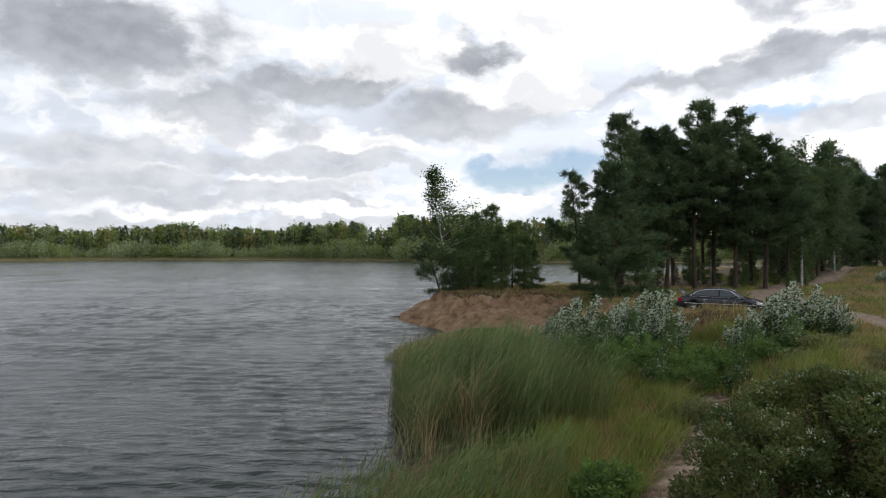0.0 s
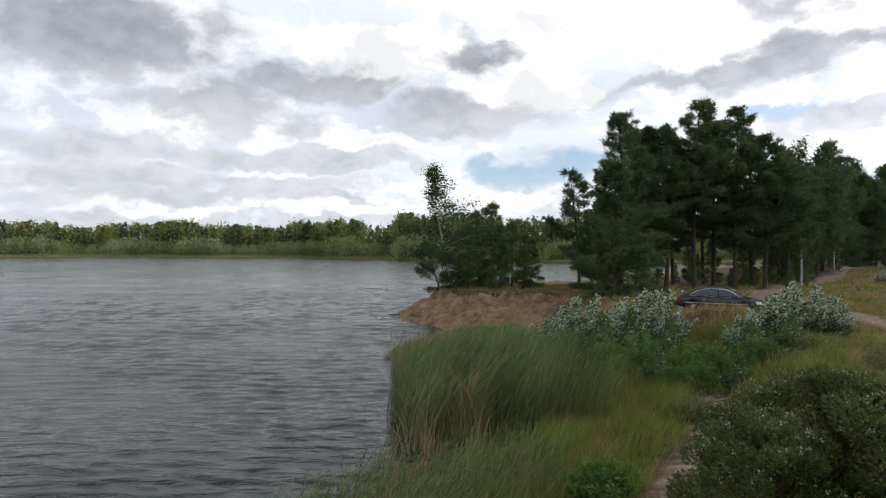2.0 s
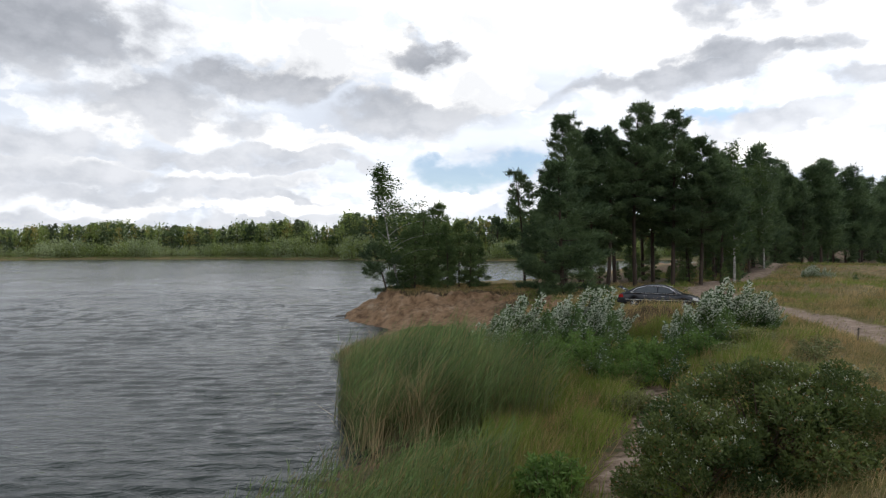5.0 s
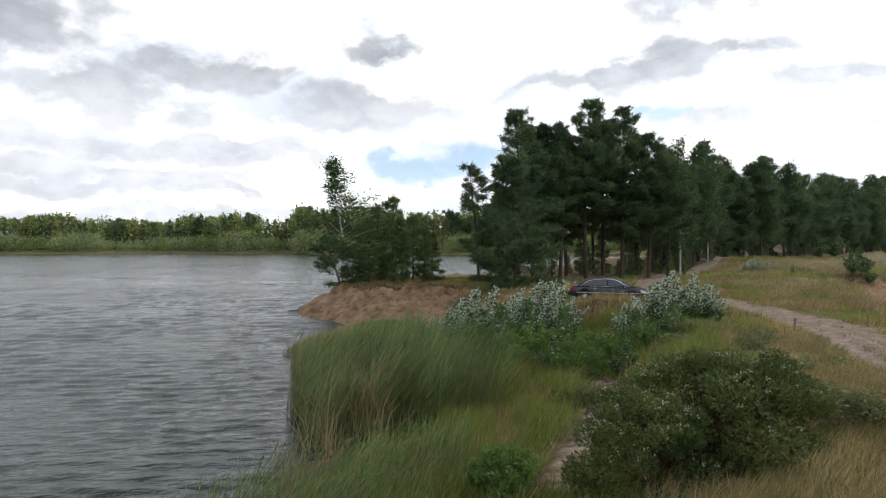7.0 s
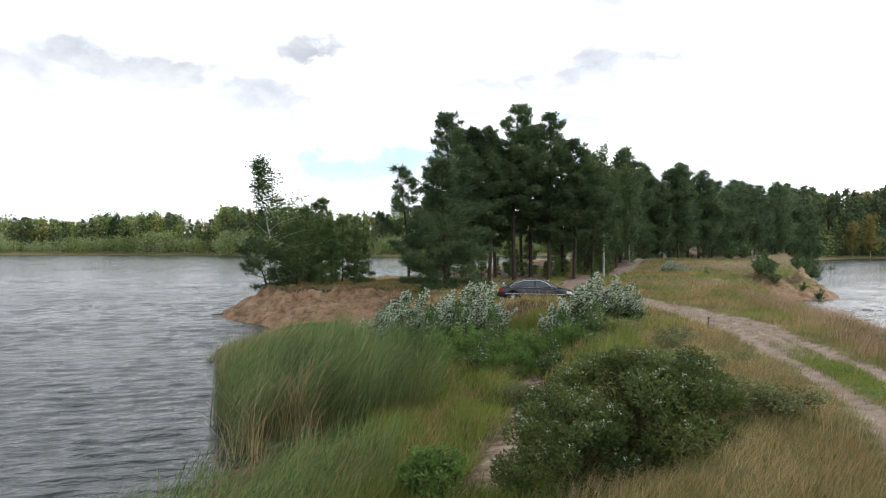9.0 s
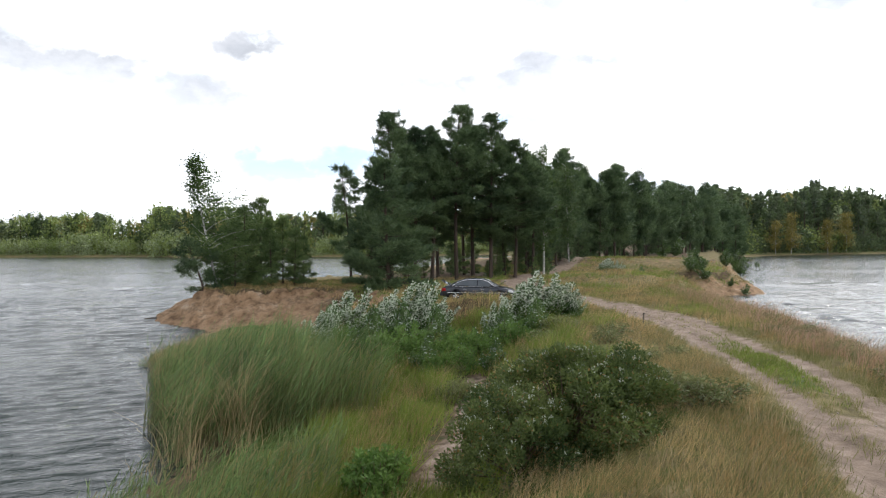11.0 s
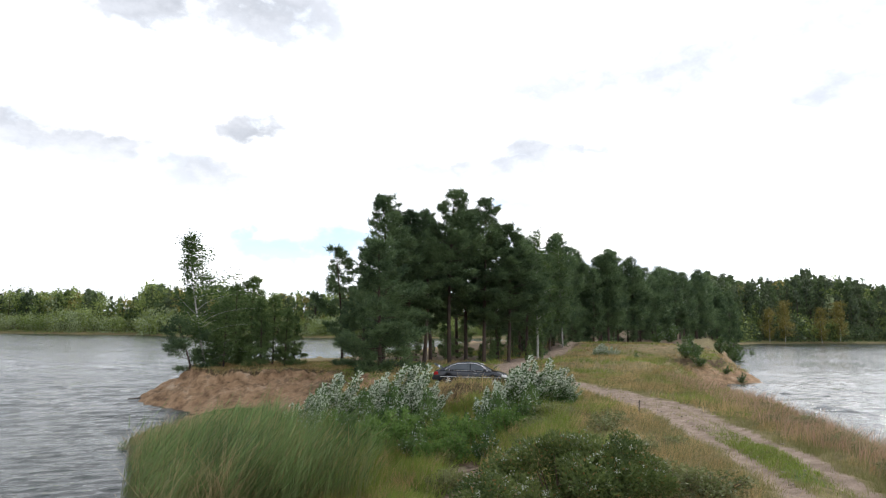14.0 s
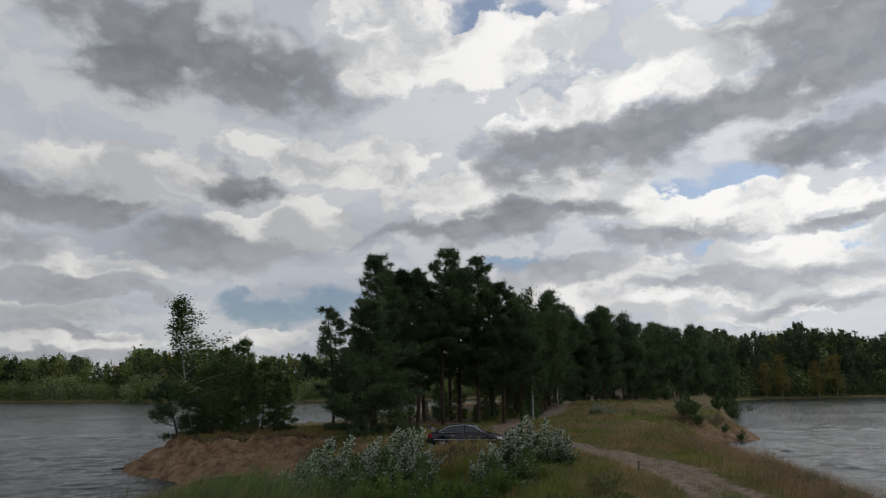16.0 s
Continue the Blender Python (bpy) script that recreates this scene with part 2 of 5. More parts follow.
GRASS_GREEN = leafy("green_grass", (0.093, 0.132, 0.02), (0.27, 0.33, 0.066), scale=0.25, accent=(0.34, 0.27, 0.13), share=0.09)
GRASS_DRY = leafy("dry_grass", (0.25, 0.165, 0.065), (0.56, 0.41, 0.20), scale=0.3, accent=(0.10, 0.13, 0.04), share=0.25)
GRASS_PINK = leafy("reddish_grass", (0.27, 0.16, 0.10), (0.54, 0.36, 0.25), scale=0.4, accent=(0.12, 0.14, 0.05), share=0.2)
GRASS_MIXED = leafy("mixed_grass", (0.11, 0.12, 0.035), (0.30, 0.27, 0.11), scale=0.3)
# "dark" is pine green with backlit shade and distance haze in its colour
FAR = [leafy("far_leaves_%s" % n, d, l, scale=0.07) for n, d, l in (
    ("pine", (0.06, 0.095, 0.042), (0.155, 0.21, 0.085)), ("birch", (0.13, 0.185, 0.045), (0.31, 0.37, 0.115)), ("willow", (0.20, 0.25, 0.12), (0.40, 0.46, 0.25)),
    ("yellow", (0.22, 0.20, 0.055), (0.40, 0.34, 0.10)), ("dark", (0.052, 0.076, 0.042), (0.125, 0.16, 0.08)))]



def ground_material():
    m = bpy.data.materials.new("ground")
    m.use_nodes = True
    nt = m.node_tree
    b = nt.nodes["Principled BSDF"]
    b.inputs["Roughness"].default_value, b.inputs["Specular IOR Level"].default_value = 0.95, 0.15
    geo = nt.nodes.new("ShaderNodeNewGeometry")

    def noi(scale, detail=6, rough=0.6):
        n = nt.nodes.new("ShaderNodeTexNoise")
        n.inputs["Scale"].default_value, n.inputs["Detail"].default_value, n.inputs["Roughness"].default_value = scale, detail, rough
        nt.links.new(geo.outputs["Position"], n.inputs["Vector"])
        return n.outputs[0]

    def ramp(f, *stops):
        r = nt.nodes.new("ShaderNodeValToRGB")
        nt.links.new(f, r.inputs[0])
        el = r.color_ramp.elements
        el[0].position, el[0].color = stops[0][0], (*stops[0][1], 1)
        el[1].position, el[1].color = stops[-1][0], (*stops[-1][1], 1)
        for p, c in stops[1:-1]:
            el.new(p).color = (*c, 1)
        return r.outputs[0]

    def attr(name):
        n = nt.nodes.new("ShaderNodeAttribute")
        n.attribute_name = name
        return n.outputs["Fac"]

    def ragged(mask, n, amount=0.9, lo=0.42, hi=0.62):
        a_ = nt.nodes.new("ShaderNodeMath")
        a_.operation = "SUBTRACT"
        nt.links.new(n, a_.inputs[0])
        a_.inputs[1].default_value = 0.5
        b_ = nt.nodes.new("ShaderNodeMath")
        b_.operation = "MULTIPLY_ADD"
        nt.links.new(a_.outputs[0], b_.inputs[0])
        b_.inputs[1].default_value = amount
        nt.links.new(mask, b_.inputs[2])
        r = nt.nodes.new("ShaderNodeMapRange")
        nt.links.new(b_.outputs[0], r.inputs[0])
        r.inputs[1].default_value, r.inputs[2].default_value = lo, hi
        return r.outputs[0]

    def blend(f, a_, b_):
        x = nt.nodes.new("ShaderNodeMix")
        x.data_type = "RGBA"
        nt.links.new(f, x.inputs["Factor"])
        nt.links.new(a_, x.inputs["A"])
        nt.links.new(b_, x.inputs["B"])
        return x.outputs["Result"]

    big, small, grain = noi(0.35), noi(2.2), noi(30, 3)
    turf = ramp(small, (0.3, (0.09, 0.075, 0.035)), (0.5, (0.17, 0.14, 0.065)), (0.7, (0.27, 0.21, 0.11)))
    lush = ramp(small, (0.3, (0.035, 0.06, 0.014)), (0.5, (0.075, 0.11, 0.025)), (0.7, (0.14, 0.16, 0.05)))
    mp = nt.nodes.new("ShaderNodeMapping")
    nt.links.new(geo.outputs["Position"], mp.inputs[0])
    mp.inputs["Scale"].default_value = (0.9, 0.4, 1.1)
    gully = nt.nodes.new("ShaderNodeTexNoise")
    gully.inputs["Scale"].default_value, gully.inputs["Detail"].default_value, gully.inputs["Roughness"].default_value = 1.0, 8, 0.65
    nt.links.new(mp.outputs[0], gully.inputs["Vector"])
    sand = ramp(gully.outputs[0], (0.30, (0.13, 0.08, 0.05)), (0.44, (0.28, 0.175, 0.10)), (0.58, (0.37, 0.245, 0.15)), (0.72, (0.46, 0.36, 0.26)))
    clod = nt.nodes.new("ShaderNodeMix")
    clod.data_type, clod.blend_type = "RGBA", "MULTIPLY"
    clod.inputs["Factor"].default_value = 1.0
    nt.links.new(sand, clod.inputs["A"])
    nt.links.new(ramp(noi(1.6, 9, 0.7), (0.38, (0.5, 0.5, 0.5)), (0.52, (1, 1, 1))), clod.inputs["B"])
    sand = clod.outputs["Result"]
    dirt = ramp(small, (0.3, (0.17, 0.125, 0.095)), (0.55, (0.27, 0.205, 0.16)), (0.75, (0.36, 0.29, 0.235)))
    litter = ramp(small, (0.3, (0.06, 0.042, 0.025)), (0.6, (0.14, 0.10, 0.06)), (0.8, (0.20, 0.15, 0.09)))
    col = blend(ragged(attr("lush"), big), turf, lush)
    col = blend(ragged(attr("sand"), small), col, sand)
    col = blend(ragged(attr("litter"), small), col, litter)
    col = blend(ragged(attr("dirt"), small, 0.8), col, dirt)
    gm = nt.nodes.new("ShaderNodeMix")
    gm.data_type, gm.blend_type = "RGBA", "MULTIPLY"
    gm.inputs["Factor"].default_value = 0.6
    nt.links.new(col, gm.inputs["A"])
    nt.links.new(ramp(grain, (0.3, (0.6, 0.6, 0.6)), (0.6, (1, 1, 1))), gm.inputs["B"])
    nt.links.new(gm.outputs["Result"], b.inputs["Base Color"])
    bp = nt.nodes.new("ShaderNodeBump")
    bp.inputs["Strength"].default_value, bp.inputs["Distance"].default_value = 0.7, 0.06
    nt.links.new(small, bp.inputs["Height"])
    bp2 = nt.nodes.new("ShaderNodeBump")
    bp2.inputs["Strength"].default_value, bp2.inputs["Distance"].default_value = 0.5, 0.01
    nt.links.new(grain, bp2.inputs["Height"])
    bp3 = nt.nodes.new("ShaderNodeBump")
    bp3.inputs["Strength"].default_value, bp3.inputs["Distance"].default_value = 0.9, 0.30
    nt.links.new(gully.outputs[0], bp3.inputs["Height"])
    nt.links.new(bp3.outputs[0], bp.inputs["Normal"])
    nt.links.new(bp.outputs[0], bp2.inputs["Normal"])
    nt.links.new(bp2.outputs[0], b.inputs["Normal"])
    return m


def water_material():
    m = bpy.data.materials.new("lake_water")
    m.use_nodes = True
    nt = m.node_tree
    b = nt.nodes["Principled BSDF"]
    b.inputs["Base Color"].default_value = (0.018, 0.026, 0.023, 1)
    b.inputs["Roughness"].default_value, b.inputs["IOR"].default_value = 0.16, 1.33
    geo = nt.nodes.new("ShaderNodeNewGeometry")

    def waves(scale, stretch, turn, detail, strength, dist, normal=None):
        mp = nt.nodes.new("ShaderNodeMapping")
        nt.links.new(geo.outputs["Position"], mp.inputs[0])
        mp.inputs["Rotation"].default_value = (0, 0, radians(turn))
        mp.inputs["Scale"].default_value = (stretch, 1, 1)
        n = nt.nodes.new("ShaderNodeTexNoise")
        nt.links.new(mp.outputs[0], n.inputs["Vector"])
        n.inputs["Scale"].default_value, n.inputs["Detail"].default_value, n.inputs["Roughness"].default_value = scale, detail, 0.55
        bp = nt.nodes.new("ShaderNodeBump")
        bp.inputs["Distance"].default_value = dist
        nt.links.new(lee.outputs[0], bp.inputs["Strength"])
        nt.links.new(n.outputs[0], bp.inputs["Height"])
        if normal:
            nt.links.new(normal, bp.inputs["Normal"])
        return bp.outputs[0]

    # the lake beyond the causeway lies in its lee
    sx = nt.nodes.new("ShaderNodeSeparateXYZ")
    nt.links.new(geo.outputs["Position"], sx.inputs[0])
    lee = nt.nodes.new("ShaderNodeMapRange")
    lee.inputs[1].default_value, lee.inputs[2].default_value, lee.inputs[3].default_value, lee.inputs[4].default_value = 5, 30, 1.0, 0.85
    nt.links.new(sx.outputs[0], lee.inputs[0])
    w1 = waves(1.1, 0.32, 10, 5, 1.0, 0.20)
    w2 = waves(5.0, 0.45, 6, 4, 1.0, 0.055, w1)
    nt.links.new(w2, b.inputs["Normal"])
    # gusts: bands of finer ripples, rougher than the water between them
    mp = nt.nodes.new("ShaderNodeMapping")
    nt.links.new(geo.outputs["Position"], mp.inputs[0])
    mp.inputs["Rotation"].default_value, mp.inputs["Scale"].default_value = (0, 0, radians(14)), (0.35, 1, 1)
    gust = nt.nodes.new("ShaderNodeTexNoise")
    gust.inputs["Scale"].default_value, gust.inputs["Detail"].default_value = 0.09, 6
    nt.links.new(mp.outputs[0], gust.inputs["Vector"])
    gr = nt.nodes.new("ShaderNodeMapRange")
    gr.inputs[1].default_value, gr.inputs[2].default_value, gr.inputs[3].default_value, gr.inputs[4].default_value = 0.4, 0.62, 0.10, 0.22
    nt.links.new(gust.outputs[0], gr.inputs[0])
    nt.links.new(gr.outputs[0], b.inputs["Roughness"])
    return m


GROUND, WATER = ground_material(), water_material()


# ---- mesh helpers ----
def mesh_of(name, v, f, mats, index=None, smooth=False):
    me = bpy.data.meshes.new(name)
    v, f = np.asarray(v, np.float32), np.asarray(f, np.int32)
    n, k = f.shape
    me.vertices.add(len(v))
    me.vertices.foreach_set("co", v.ravel())
    me.loops.add(n * k)
    me.loops.foreach_set("vertex_index", f.ravel())
    me.polygons.add(n)
    me.polygons.foreach_set("loop_start", np.arange(n, dtype=np.int32) * k)
    for mt in (mats if isinstance(mats, (list, tuple)) else [mats]):
        me.materials.append(mt)
    if index is not None:
        me.polygons.foreach_set("material_index", np.asarray(index, np.int32))
    if smooth:
        me.polygons.foreach_set("use_smooth", np.ones(n, bool))
    me.update(calc_edges=True)
    return me


def part(name, me, parent=None, label=""):
    ob = new(name, me)
    if parent:
        ob.parent = parent
    return tagged(ob, label)


def thing(name, label, category, group="", at=(0, 0, 0), turn=0.0, kind=""):
    ob = new(name)
    ob.empty_display_size = 0.2
    ob.matrix_basis = pose(*at, 0, 0, turn)
    return tagged(ob, label, category, group, kind)


def merge(pieces):
    vs, fs, off = [], [], 0
    for v, f in pieces:
        vs.append(v)
        fs.append(np.asarray(f) + off)
        off += len(v)
    return np.concatenate(vs), np.concatenate(fs)


def tube(points, radii, sides=6):
    """A tapered tube along points, as quads."""
    p = np.asarray(points, float)
    d = np.gradient(p, axis=0)
    d /= np.linalg.norm(d, axis=1, keepdims=True) + 1e-9
    ref = np.array([0.0, 0.0, 1.0]) if abs(d[0, 2]) < 0.9 else np.array([1.0, 0.0, 0.0])
    u = np.cross(d, ref)
    u /= np.linalg.norm(u, axis=1, keepdims=True) + 1e-9
    w = np.cross(d, u)
    a_ = np.linspace(0, 2 * np.pi, sides, endpoint=False)
    v = p[:, None] + np.asarray(radii, float)[:, None, None] * (np.cos(a_)[None, :, None] * u[:, None] + np.sin(a_)[None, :, None] * w[:, None])
    n = len(p)
    i = np.arange(n - 1)[:, None] * sides + np.arange(sides)[None]
    j = np.arange(n - 1)[:, None] * sides + (np.arange(sides)[None] + 1) % sides
    f = np.stack([i, j, j + sides, i + sides], -1).reshape(-1, 4)
    return v.reshape(-1, 3), f


def leaves(c, along, length, width, rng):
    """Diamond leaves: centres of their stalks, directions, lengths and widths."""
    n = len(c)
    along = along / (np.linalg.norm(along, axis=1, keepdims=True) + 1e-9)
    r = rng.normal(size=(n, 3))
    side = np.cross(along, r)
    side /= np.linalg.norm(side, axis=1, keepdims=True) + 1e-9
    length, width = np.broadcast_to(length, n)[:, None], np.broadcast_to(width, n)[:, None]
    mid = c + along * length * 0.45
    v = np.stack([c, mid + side * width / 2, c + along * length, mid - side * width / 2], 1).reshape(-1, 3)
    return v, np.arange(4 * n).reshape(-1, 4)


def needles(c, along, length, width, rng):
    """Pointed sprays: one triangle each."""
    n = len(c)
    along = along / (np.linalg.norm(along, axis=1, keepdims=True) + 1e-9)
    side = np.cross(along, rng.normal(size=(n, 3)))
    side /= np.linalg.norm(side, axis=1, keepdims=True) + 1e-9
    length, width = np.broadcast_to(length, n)[:, None], np.broadcast_to(width, n)[:, None]
    v = np.stack([c + side * width / 2, c + along * length, c - side * width / 2], 1).reshape(-1, 3)
    return v, np.arange(3 * n).reshape(-1, 3)


def blades(base, tip, width, rng, bend=0.3):
    """Grass or reed blades: two quads each, narrowing and bent over."""
    n = len(base)
    side = rng.normal(size=(n, 3)) * [1, 1, 0]
    side /= np.linalg.norm(side, axis=1, keepdims=True) + 1e-9
    w = np.broadcast_to(width, n)[:, None] * 0.5
    lean = (tip - base) * [1, 1, 0]
    mid = base + (tip - base) * 0.55 - lean * bend + [0, 0, 0]
    v = np.stack([base - side * w, base + side * w, mid + side * w * 0.8, mid - side * w * 0.8, tip + side * w * 0.15, tip - side * w * 0.15], 1).reshape(-1, 3)
    i = np.arange(n)[:, None] * 6
    f = np.concatenate([i + [0, 1, 2, 3], i + [3, 2, 4, 5]], 1).reshape(-1, 4)
    return v, f


# ---- the plan: two lakes, a low shore and a raised causeway with a wooded point ----
LEFT_LAKE = [(-16, -40), (-9, -6), (-5.5, 6), (-3.4, 11), (-2.4, 14), (-1.6, 16.5), (-0.5, 18.6), (-0.8, 20.2), (-1.3, 24), (-1.6, 30), (-2.3, 36), (-1.4, 41), (-0.2, 45),
             (0.1, 49.5), (-1.9, 55.1), (-1.5, 60), (4, 64), (10.5, 66.5), (20, 76), (34, 86), (62, 112), (98, 180), (135, 276), (51, 271), (-11, 289), (-20, 304), (-85, 333), (-166, 333),
             (-202, 290), (-270, 240), (-340, 150), (-340, 0), (-200, -90), (-60, -70)]
RIGHT_LAKE = [(18, -40), (17, -5), (20, 8), (27, 19), (42, 39), (47, 49), (52, 54), (59.5, 55), (63, 62), (82, 82), (112, 112), (152, 150), (190, 184), (225, 200),
              (262, 206), (330, 206), (430, 200), (470, 60), (300, -90), (60, -70)]
PLATEAU = [(0.1, 52.7), (2.2, 51.0), (5, 50.3), (9, 50.2), (11, 46), (11.3, 40), (11.8, 35.8), (14, 32), (15.6, 28), (14.5, 23), (12.8, 18.5), (11.2, 14.2), (9, 10.5),
           (5.5, 6.0), (0, 4.0), (-2, 3), (-3, -5), (-4, -40), (13, -40), (12.6, -5), (13.2, 4), (15.2, 9), (17.2, 11.8), (21.6, 17.8), (26, 25), (31, 34), (38, 44), (44, 54),
           (52, 59.5), (58, 58), (61, 61), (66, 69), (84, 87), (118, 122), (160, 165), (195, 205), (230, 225), (330, 225), (600, 230), (900, 900), (170, 900), (152, 300),
           (112, 190), (72, 120), (40, 94), (27, 82), (17, 71), (9, 64.8), (3, 61.5), (-0.2, 57)]
TRACK = [(4.5, -6), (8.2, 3.3), (10.5, 6.6), (12.2, 9.0), (13.6, 10.9), (15.8, 14.6), (18.6, 20), (20.6, 25), (21.6, 29.5), (21.8, 34), (22.6, 41), (26, 50.5), (33, 60), (43, 70), (60, 88), (90, 122)]
LOW_PATH = [(4.6, 12.4), (5.1, 13.6), (6.9, 16.3), (8.1, 18.5), (8.8, 20.5)]


def signed(px, py, poly):
    """Distance to a polygon's outline, positive inside."""
    q = np.asarray(poly, float)
    best, inside = np.full(px.shape, 1e9), np.zeros(px.shape, bool)
    for (x0, y0), (x1, y1) in zip(q, np.roll(q, -1, axis=0)):
        ex, ey = x1 - x0, y1 - y0
        s = np.clip(((px - x0) * ex + (py - y0) * ey) / (ex * ex + ey * ey), 0, 1)
        best = np.minimum(best, np.hypot(px - x0 - s * ex, py - y0 - s * ey))
        inside ^= ((y0 > py) != (y1 > py)) & (px < ex * (py - y0) / (ey if ey else 1e-9) + x0)
    return np.where(inside, best, -best)


def near_line(px, py, line):
    best = np.full(px.shape, 1e9)
    side = np.zeros(px.shape)
    for (x0, y0), (x1, y1) in zip(line[:-1], line[1:]):
        ex, ey = x1 - x0, y1 - y0
        s = np.clip(((px - x0) * ex + (py - y0) * ey) / (ex * ex + ey * ey), 0, 1)
        d = np.hypot(px - x0 - s * ex, py - y0 - s * ey)
        side = np.where(d < best, (px - x0) * ey - (py - y0) * ex, side)
        best = np.minimum(best, d)
    return best, np.sign(side)


def step(x, a_, b_):
    s = np.clip((x - a_) / (b_ - a_), 0, 1)
    return s * s * (3 - 2 * s)


def ripple(px, py, size, seed):
    r = np.random.default_rng(seed)
    out = 0
    for k in range(10):
        a_, ph, s = r.uniform(0, 6.28), r.uniform(0, 6.28), size * r.uniform(0.5, 1.6)
        out = out + np.sin((px * math.cos(a_) + py * math.sin(a_)) * 6.28 / s + ph + 1.3 * np.sin((px * math.sin(a_) - py * math.cos(a_)) * 4.1 / s + ph))
    return out / 5.0


def gauss(px, py, x, y, r):
    return np.exp(-((px - x) ** 2 + (py - y) ** 2) / (2 * r * r))


def height(px, py):
    px, py = np.asarray(px, float), np.asarray(py, float)
    shore = np.minimum(-signed(px, py, LEFT_LAKE), -signed(px, py, RIGHT_LAKE))
    edge = signed(px, py, PLATEAU)
    low = np.where(shore > 0, 0.55 * step(shore, 0, 3) + 0.5 * step(shore, 2, 9), np.maximum(shore * 0.35, -2.5))
    low = low - 0.6 * np.exp(-((px - 4.5) / 4.5) ** 2 - ((py - 38.5) / 5.0) ** 2) * step(shore, 1.0, 4.0)
    e2 = edge + 0.35 * ripple(px, py, 3.0, 3)
    bank = step(e2, -5.2, 0.3)
    scarp = ((py > 38) & (px < 13) | (py > 50) & (px > 40)) * 1.0
    bank = bank * (1 - scarp) + scarp * (0.62 * np.clip((e2 + 5.4) / 4.3, 0, 1) + 0.38 * step(e2 + 0.2 * ripple(px, py, 0.9, 4), -1.0, 0.0))
    top = 2.4 + 0.12 * ripple(px, py, 9, 5)
    dist = np.hypot(px, py)
    top = top + 1.0 * step(py + 0.35 * px, 78, 100) * step(px, 20, 45) + 0.8 * gauss(px, py, 47, 74, 5) + 0.7 * gauss(px, py, 58, 69, 5) + 1.0 * gauss(px, py, 33.6, 46, 4.4) - 0.12 * gauss(px, py, 16.4, 37.1, 3.2) + 0.66 * np.exp(-((dist - 34.6) / 0.7) ** 2) * step(px, 10.5, 12) * (1 - step(px, 15.5, 17)) * (py > 25)
    top = top + 9 * step(dist, 230, 420) * step(px, 60, 220)
    z = np.where(edge > -5.5, np.maximum(low, low * (1 - bank) + top * bank), low)
    z = z + np.where(shore > 0, 0.05 * ripple(px, py, 1.7, 8) * step(shore, 0, 2), 0)
    z = z + np.where((edge > -4.5) & (edge < 0.3), (0.10 + 0.10 * scarp) * ripple(px, py, 1.3, 11) * bank, 0)
    gully = np.maximum(0, ripple(px, py * 0.3, 1.5, 12)) + 0.6 * np.maximum(0, ripple(px, py * 0.5, 0.7, 13))
    z = z - 0.34 * gully * scarp * 4 * np.clip(bank, 0, 1) * (1 - np.clip(bank, 0, 1)) * (edge > -5.5)
    far_land = (shore > 0) & (dist > 200)
    z = z + np.where(far_land, 0.02 * np.minimum(shore, 150), 0)
    z = z + 2.1 * np.exp(-(dist / 2.9) ** 4)
    d, side = near_line(px, py, TRACK)
    ruts = np.exp(-((d - 0.78) / 0.28) ** 2)
    z = z - 0.09 * ruts * step(edge, 0.5, 2.0)
    return z


